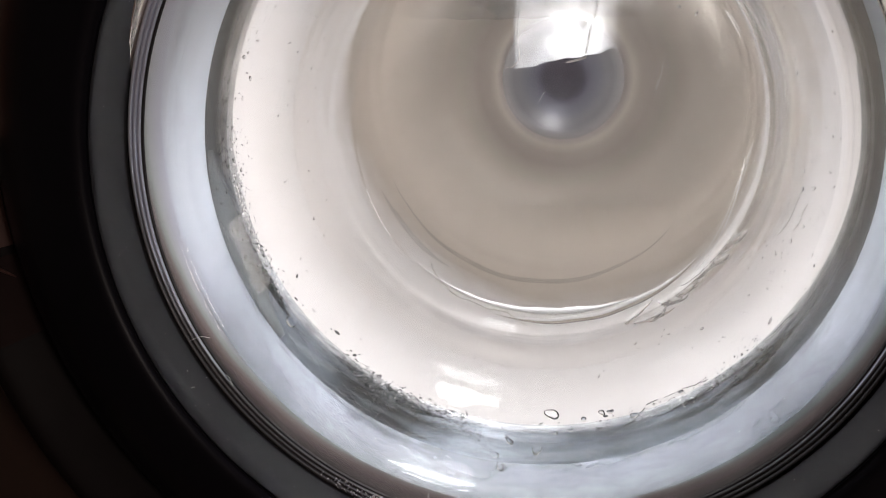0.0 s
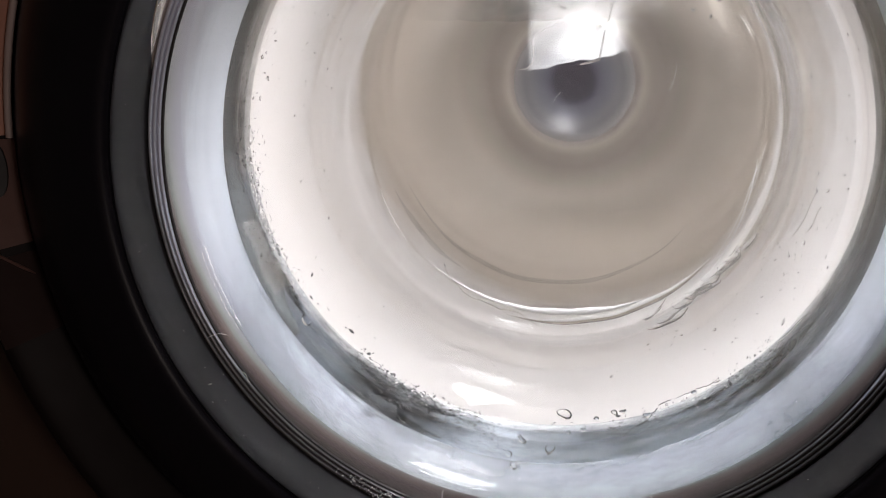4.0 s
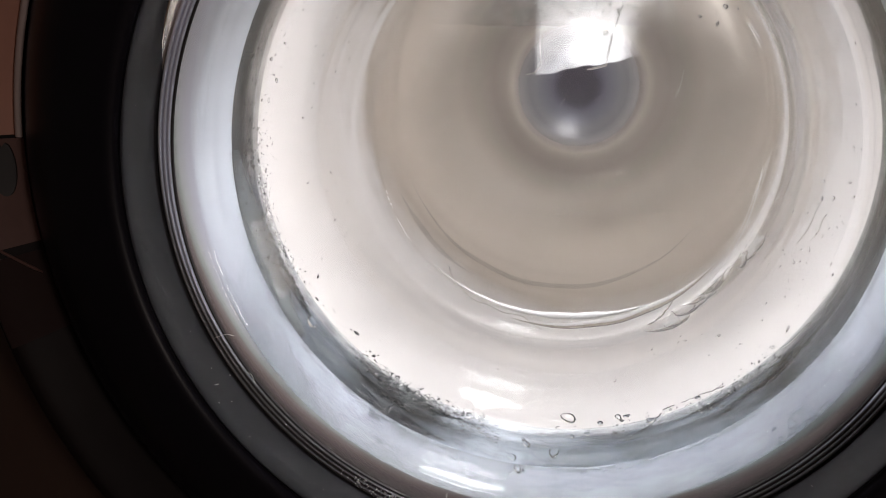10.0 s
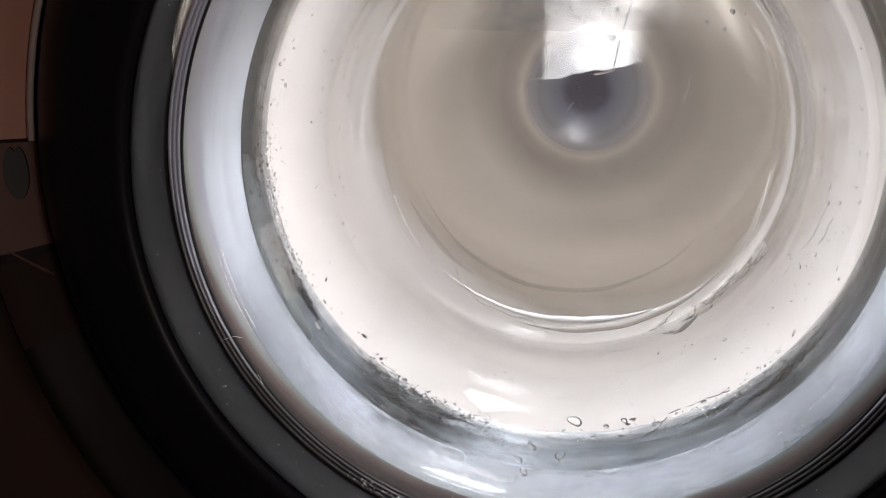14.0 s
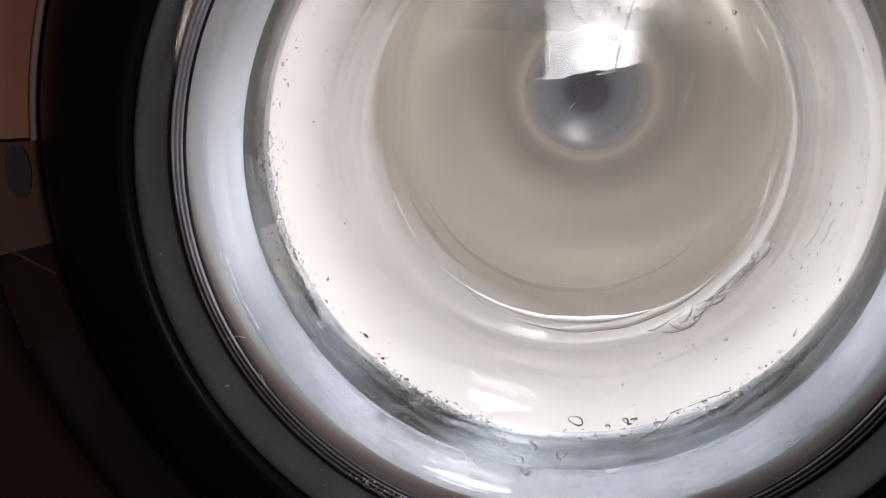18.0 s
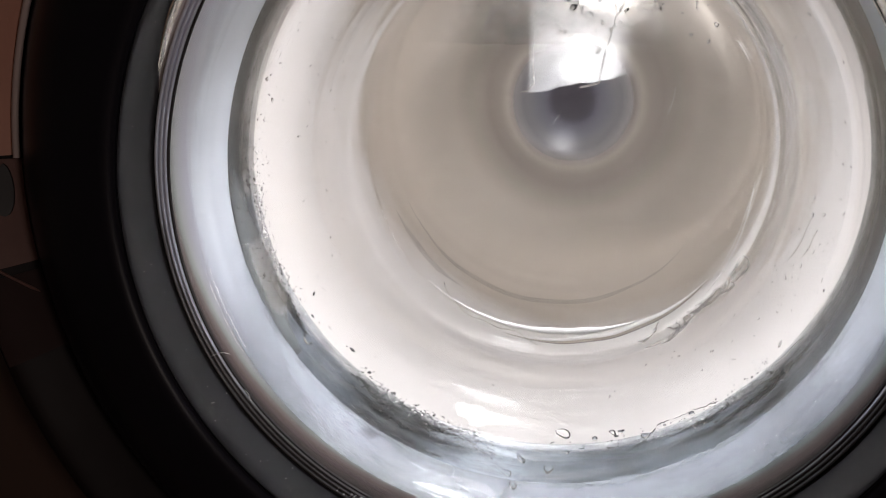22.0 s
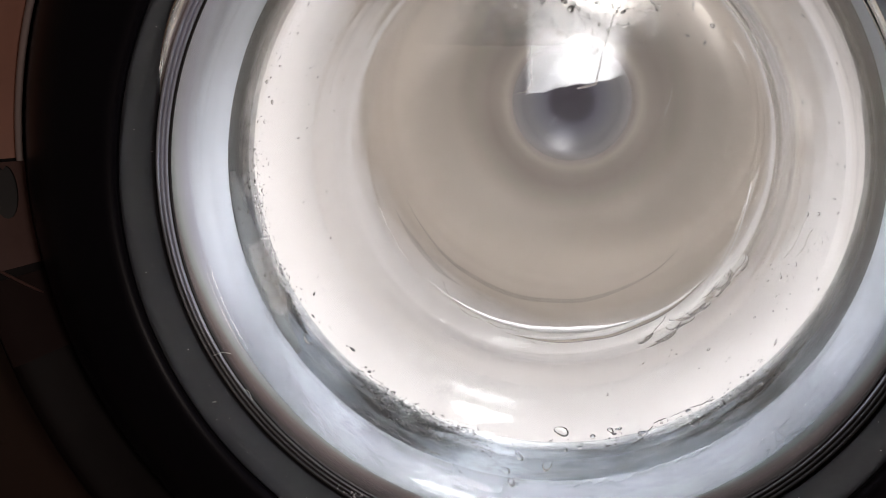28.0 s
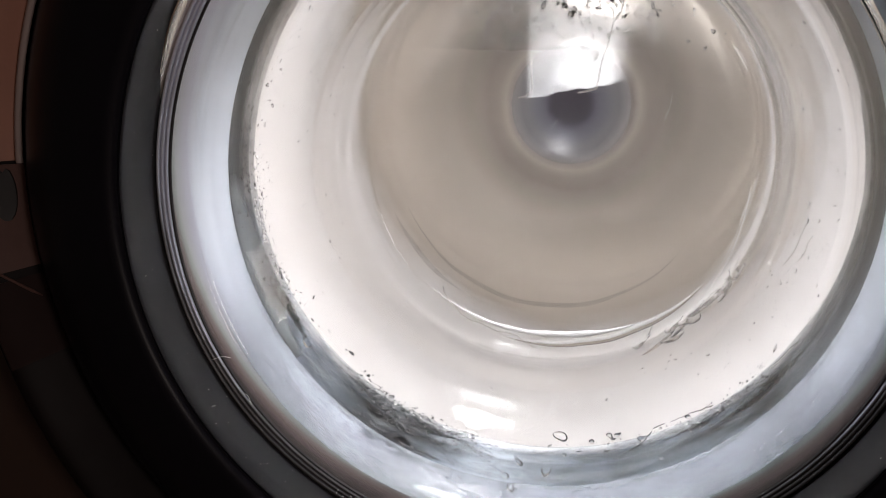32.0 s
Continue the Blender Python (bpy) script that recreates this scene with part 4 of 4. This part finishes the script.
# small drops in a row
for k, (x, z, sx, sy, tw) in enumerate(((-0.0086, 0.0711, 0.4, 1.6, -30), (0.0058, 0.0829, 1.3, 0.6, 0), (0.0353, 0.0797, 1.5, 0.45, 4), (0.0405, 0.0792, 1.2, 0.4, -4), (0.0450, 0.0774, 0.9, 0.4, 0),
                                        (0.0484, 0.0779, 1.1, 0.4, 8), (0.0539, 0.0783, 1.3, 0.4, 0), (0.0575, 0.0809, 1.0, 0.5, 20), (0.0402, 0.0704, 1.4, 0.4, 5), (0.0447, 0.0699, 1.0, 0.4, 0),
                                        (0.0680, 0.0760, 0.9, 0.4, 12), (0.0150, 0.0750, 0.5, 0.9, 0))):
    drop(on_bottom(x, z, tw), sx * 0.001, sy * 0.001, 0.0008, k)

# water that has run down in threads
def run_down(name, pts, w, label):
    ob = tagged(new(name, tube(name, [(x, BACK + 0.0006, z) for x, z in pts], w, M_WATER)), label, "water")
    ob.matrix_basis = AXIS
    return ob


rng = random.Random(5)
run_down("water_thread", [(0.0375 - 0.0105 * u + 0.0006 * math.sin(9 * u) + rng.uniform(-0.0003, 0.0003), 0.088 - 0.032 * u) for u in [i / 14 for i in range(15)]], 0.00045, "thread of water running down the door glass")
run_down("water_thread", [(0.0272 - 0.0030 * u, 0.0560 - 0.0185 * u) for u in [i / 8 for i in range(9)]] + [(0.0205, 0.0365), (0.0165, 0.0356), (0.0130, 0.0348)], 0.0006, "thick thread of water running down the door glass")
run_down("water_thread", [(-0.0130 - 0.0006 * math.sin(4 * u), 0.0640 - 0.027 * u) for u in [i / 10 for i in range(11)]] + [(-0.0165, 0.0325), (-0.0215, 0.0318)], 0.00040, "thin thread of water running down the door glass")
for a0, y0, a1, y1, w in ((352.0, 0.0900, 340.0, 0.0960, 0.0003), (349.0, 0.0850, 342.5, 0.0880, 0.00028), (330.0, 0.0600, 322.0, 0.0640, 0.0004)):
    pts = []
    for i in range(12):
        u = i / 11
        pts.append(tuple((on_wall(a0 + (a1 - a0) * u, y0 + (y1 - y0) * u + 0.0006 * math.sin(7 * u), 0.0003)).translation))
    tagged(new("water_thread", tube("water_thread", pts, w, M_WATER)), "crooked thread of water on the glass wall", "water")

# thin bright strands painting glints and scratches on the bowl's bottom and round corner
def bowed(p0, p1, sag, n=7):
    """Points of a strand between two ends, bowed sideways by sag."""
    (x0, z0), (x1, z1) = p0, p1
    ln = math.hypot(x1 - x0, z1 - z0)
    nx, nz = (z1 - z0) / ln, -(x1 - x0) / ln
    return [(x0 + (x1 - x0) * u + nx * sag * 4 * u * (1 - u), z0 + (z1 - z0) * u + nz * sag * 4 * u * (1 - u)) for u in [i / (n - 1) for i in range(n)]]


def spiral(a0, a1, r0, r1, power=1.2, n=12):
    """Points of a strand that runs round the axis and slowly outwards."""
    return [((r0 + (r1 - r0) * u ** power) * math.cos(radians(a0 + (a1 - a0) * u)), (r0 + (r1 - r0) * u ** power) * math.sin(radians(a0 + (a1 - a0) * u))) for u in [i / (n - 1) for i in range(n)]]


strands = [(bowed((0.0984, 0.0623), (0.1077, 0.0480), -0.0004), 0.1638, 0.000186), (bowed((0.1003, 0.0616), (0.1087, 0.0497), -0.0004), 0.1636, 0.000148),
           (bowed((0.1183, -0.0075), (0.1119, -0.0383), -0.0004), 0.1630, 0.000161), (bowed((0.1168, -0.0120), (0.1104, -0.0360), -0.0003), 0.1632, 0.000124),
           (bowed((-0.1022, 0.0660), (-0.1104, 0.0554), 0.0003), 0.1462, 0.000161), (bowed((-0.1041, 0.0688), (-0.1108, 0.0577), 0.0002), 0.1452, 0.000111),
           (bowed((0.0669, 0.0356), (0.0637, 0.0198), -0.0006), 0.1642, 0.000065), (bowed((0.0646, 0.0262), (0.0632, 0.0205), -0.0002), 0.1642, 0.000055),
           (bowed((-0.0010, 0.0132), (0.0035, 0.0195), -0.0008), 0.1642, 0.000060),
           (spiral(-8.6, -51.2, 0.1156, 0.1315, 1.3), 0.1645, 0.00030), (spiral(-14.6, -44.0, 0.1156, 0.1240, 1.1), 0.1648, 0.00018)]
for pts, y, w in strands:
    ob = tagged(new("bright_strand", tube("bright_strand", [(x, y, z) for x, z in pts], w, M_LATHER_GLINT)), "thin bright strand standing for glints and scratches of the door glass", "lather", "lather threads on the glass")
    ob.matrix_basis = AXIS

crooked = []
for i in range(25):
    u = i / 24
    a = radians(232.5 + 34.1 * u)
    r = 0.1175 - 0.0091 * max(0.0, 1 - u / 0.34) ** 1.5 + 0.0078 * max(0.0, (u - 0.8) / 0.2) ** 1.5 + 0.0006 * math.sin(22 * u) + 0.0003 * math.sin(51 * u)
    crooked.append((r * math.cos(a), r * math.sin(a)))
run_down("water_thread", crooked, 0.00050, "crooked thread of water above the bowl's lower corner")

# fine drops and lint
spots = []
for n, a0, a1, y0, y1 in ((150, 20, 80, 0.05, 0.14), (110, 330, 380, 0.07, 0.14), (70, 110, 180, 0.07, 0.14), (120, 120, 184, 0.040, 0.074), (70, 262, 330, 0.045, 0.072), (40, 184, 262, 0.078, 0.13), (30, 280, 330, 0.078, 0.12)):
    for _ in range(n):
        spots.append(on_wall(rng.uniform(a0, a1), rng.uniform(y0, y1)))
scatter("fine_drops", spots, M_WATER, 3, 0.00042, "fine water drops scattered over the door glass")
spots = []
for _ in range(280):
    spots.append(on_bottom(min(0.1, rng.gauss(0.028, 0.026)), 0.098 - abs(rng.gauss(0, 0.014))))
scatter("fine_drops", spots, M_WATER, 4, 0.00070, "fine water drops below the bowl's upper edge")
spots = []
for n, a0, a1, y0, y1 in ((150, 184, 206, 0.057, 0.067), (60, 200, 226, 0.056, 0.072), (460, 228, 258, 0.062, 0.071), (160, 240, 262, 0.050, 0.066), (240, 284, 322, 0.058, 0.070), (60, 168, 186, 0.044, 0.066), (50, 184, 205, 0.042, 0.058), (30, 312, 340, 0.046, 0.070)):
    for _ in range(n):
        spots.append(on_wall(rng.uniform(a0, a1), rng.gauss((y0 + y1) / 2, (y1 - y0) / 3.2), 0.0003))
flecks = [on_wall(rng.uniform(184, 212), rng.gauss(0.0655, 0.0028), 0.0002) for _ in range(70)] + [on_wall(rng.uniform(236, 262), rng.gauss(0.0690, 0.0030), 0.0002) for _ in range(60)] + [on_wall(rng.uniform(285, 320), rng.gauss(0.0620, 0.0040), 0.0002) for _ in range(40)]
scatter("lather_flecks", flecks, M_LATHER_GLINT, 21, 0.00036, "small white flecks of lather between gasket and glass", 0.3)
scatter("lather_flecks", [on_wall(rng.gauss(192, 7), rng.gauss(0.0615, 0.0016), 0.0002) for _ in range(90)], M_LATHER_GLINT, 22, 0.0006, "ragged pale lather along the gasket lip", 0.3)
scatter("lint_specks", spots, M_DIRT, 6, 0.00040, "dark specks of lint between gasket and glass", 0.3)

spots = [on_wall(a, y, 0.0003) for a, y in ((223.0, 0.0735), (224.5, 0.0745), (230.5, 0.0715), (309.0, 0.0612), (309.8, 0.0606), (303.5, 0.0600), (322.9, 0.0580), (323.4, 0.0590), (201.0, 0.0640), (204.0, 0.0650))]
for _ in range(55):
    spots.append(on_wall(rng.triangular(158, 206, 184), rng.gauss(0.0490, 0.0055), 0.0003))
for _ in range(22):
    spots.append(on_wall(rng.gauss(318, 8), rng.gauss(0.0560, 0.0045), 0.0003))
for _ in range(75):
    spots.append(on_wall(rng.gauss(241, 5.5), rng.gauss(0.0560, 0.0042), 0.0003))
for a0, a1, y0, y1 in ((226.0, 254.0, 0.0575, 0.0675), (231.0, 252.0, 0.0380, 0.0455), (300.0, 311.0, 0.0585, 0.0625), (194.0, 216.0, 0.0530, 0.0610), (309.0, 331.0, 0.0490, 0.0560)):
    n_y, line = 5, []
    for i in range(n_y + 1):
        y = y0 + (y1 - y0) * i / n_y
        line.append((wall_radius(y) + 0.0006, y))

    def ragged(r, y, a, j, a0=a0, a1=a1, y0=y0, y1=y1):
        """A belt that narrows to both ends and wavers."""
        k = min(1.0, 0.01 + 2.6 * min(math.degrees(a) - a0, a1 - math.degrees(a)) / (a1 - a0))
        ym = (y0 + y1) / 2 + 0.0008 * math.sin(math.degrees(a) * 0.55)
        y2 = ym + (y - (y0 + y1) / 2) * k
        return wall_radius(y2) + (r - wall_radius(y)), y2

    belt = tagged(new("lint_belt", lathe("lint_belt", line + [(r + 0.0002, y) for r, y in reversed(line)], M_LINT, a0, a1, 80, True, wobble=ragged)),
                  "ragged dark belt of wet lint between gasket and glass", kind="stuff")
    belt.matrix_basis = AXIS
scatter("lint_clumps", spots, M_DIRT, 16, 0.0007, "dark clumps of lint between gasket and glass", 0.3)

# a bead of water along the bowl's lower corner
def bead_wave(r, y, a, j):
    k = min(1.0, 0.05 + 2.6 * min(a - radians(256), radians(322) - a))
    return 0.1205 + (r - 0.1205) * k + 0.0003 * math.sin(19 * a), 0.1605 + (y - 0.1605) * k + 0.0003 * math.sin(27 * a + 1)


bead = tagged(new("water_bead", lathe("water_bead", arc(0.1205, 0.1605, 0.0028, 0, 330, 11), M_WATER, 256.0, 322.0, 110, True,
                                      wobble=bead_wave)),
              "bead of water along the glass bowl's lower corner", "water")
bead.matrix_basis = AXIS @ pose(0, 0.0062, -0.0012)

def corner_wave(r, y, a, j):
    k = min(1.0, 0.02 + min(1.2 * (a - radians(228)), 3.0 * (radians(300) - a)))
    rc = 0.1138 + 0.0040 * max(0.0, (math.degrees(a) - 272) / 28) ** 1.4
    return rc + (r - 0.1138) * k * (1 + 0.12 * math.sin(31 * a) + 0.08 * math.sin(83 * a)), 0.1642 + (y - 0.1642) * k * 0.8


# white line that paints the bright refraction along the glass corner
lather = tagged(new("corner_highlight", lathe("corner_highlight", arc(0.1138, 0.1642, 0.0023, 0, 330, 11), M_LATHER_GLINT, 228.0, 300.0, 120, True, wobble=corner_wave)),
                "thin white line along the bowl's lower corner, painted for bright refraction", "lather")
lather.matrix_basis = AXIS

# the water stirred by the spin, in pieces
stirred = tagged(new("stirred_water"), "churning water splashing against the door glass", "water")
stirred.matrix_basis = AXIS
splash = []
for k in range(13):
    a = radians(299 + 2.6 * k)
    me = dome("splash", rng.uniform(0.007, 0.012), rng.uniform(0.005, 0.008), 0.0022, M_RIPPLE, 40 + k, 0.22, 18, 5)
    rr, yy = rng.uniform(0.1255, 0.1300), rng.uniform(0.148, 0.160)
    home = pose(rr * math.cos(a), yy, rr * math.sin(a)) @ pose(0, 0, 0, 0, 90 - math.degrees(a), 0) @ pose(0, 0, 0, 0, 0, rng.uniform(-30, 30))
    splash.append((part("splash", me, stirred, at=home), home))

# crooked dark threads of lint along the lip
for a0, y0, a1, y1, w in ((309.0, 0.0680, 303.5, 0.0712, 0.00024), (303.0, 0.0710, 299.5, 0.0716, 0.00018), (298.0, 0.0718, 295.3, 0.0712, 0.00030), (295.0, 0.0695, 293.2, 0.0650, 0.00034), (292.6, 0.0632, 290.0, 0.0600, 0.00040), (289.6, 0.0594, 287.5, 0.0552, 0.00026),
                          (307.5, 0.0625, 303.5, 0.0598, 0.00022), (302.0, 0.0600, 297.0, 0.0592, 0.00020), (318.0, 0.0585, 322.5, 0.0540, 0.00030), (322.0, 0.0560, 321.0, 0.0500, 0.00025)):
    pts = [tuple(on_wall(a0 + (a1 - a0) * i / 12 + rng.uniform(-0.25, 0.25), y0 + (y1 - y0) * i / 12 + rng.uniform(-0.0005, 0.0005), 0.0003).translation) for i in range(13)]
    tagged(new("lint_thread", tube("lint_thread", pts, w, M_DIRT)), "crooked dark thread of wet lint on the glass", "lint", "lint threads on the glass")

# pale droplets and lime on the trim rings
spots = []
for _ in range(80):
    a, u = rng.triangular(237, 249, 243), rng.random()
    r = 0.1642 + 0.0036 * u
    spots.append(pose(r * math.cos(radians(a)), 0.0040 - 0.0028 * u, H + r * math.sin(radians(a)), 90, 0, 0))
scatter("lime_flecks", spots, M_LATHER_GLINT, 31, 0.00024, "pale flecks of lime and water on the trim rings", 0.4)
# fibres and dust on the door
for k, (x, y, z, ln, tw) in enumerate(((-0.1405, -0.0005, -0.0740, 0.0105, 12), (-0.1310, 0.0050, -0.0960, 0.0055, -35), (-0.1440, -0.0098, -0.0930, 0.0075, 5), (0.058, 0.0085, -0.146, 0.008, 120), (-0.040, 0.009, -0.1530, 0.006, 60))):
    pts = [(x + ln * (u - 0.5) * math.cos(radians(tw)) + 0.0006 * math.sin(5 * u), y - 0.002, H + z + ln * (u - 0.5) * math.sin(radians(tw)) + 0.0011 * math.sin(3.6 * u + k)) for u in [i / 9 for i in range(10)]]
    tagged(new("fibre", tube("fibre", pts, 0.00016, M_FIBRE)), "pale curled lint fibre clinging to the door", "fibre", "fibres on the door")
spots = []
for _ in range(60):
    a, u = rng.uniform(150, 330), rng.random()
    r = 0.1664 + 0.0062 * u
    spots.append(pose(r * math.cos(radians(a)), 0.0010 - 0.0215 * u, H + r * math.sin(radians(a)), 90, 0, 0))
scatter("dust", spots, M_FIBRE, 9, 0.00013, "pale dust on the door's dark slope", 0.3)


# ---- what moves ----
def motions():
    rows = []
    for f in range(frame(32.0)):
        rows.append((f / FPS, AXIS @ pose(0, 0, 0, 0, SPIN * f, 0)))
    walk(drum, rows)
    walk(load, rows)
    rng = random.Random(77)
    for ob, home in splash:
        rows = []
        for i in range(321):
            rows.append((i / 10, home @ pose(rng.uniform(-0.0035, 0.0035), rng.uniform(-0.002, 0.002), rng.uniform(-0.0006, 0.0010), rng.uniform(-16, 16), rng.uniform(-16, 16), rng.uniform(-35, 35))))
        walk(ob, rows)


motions()
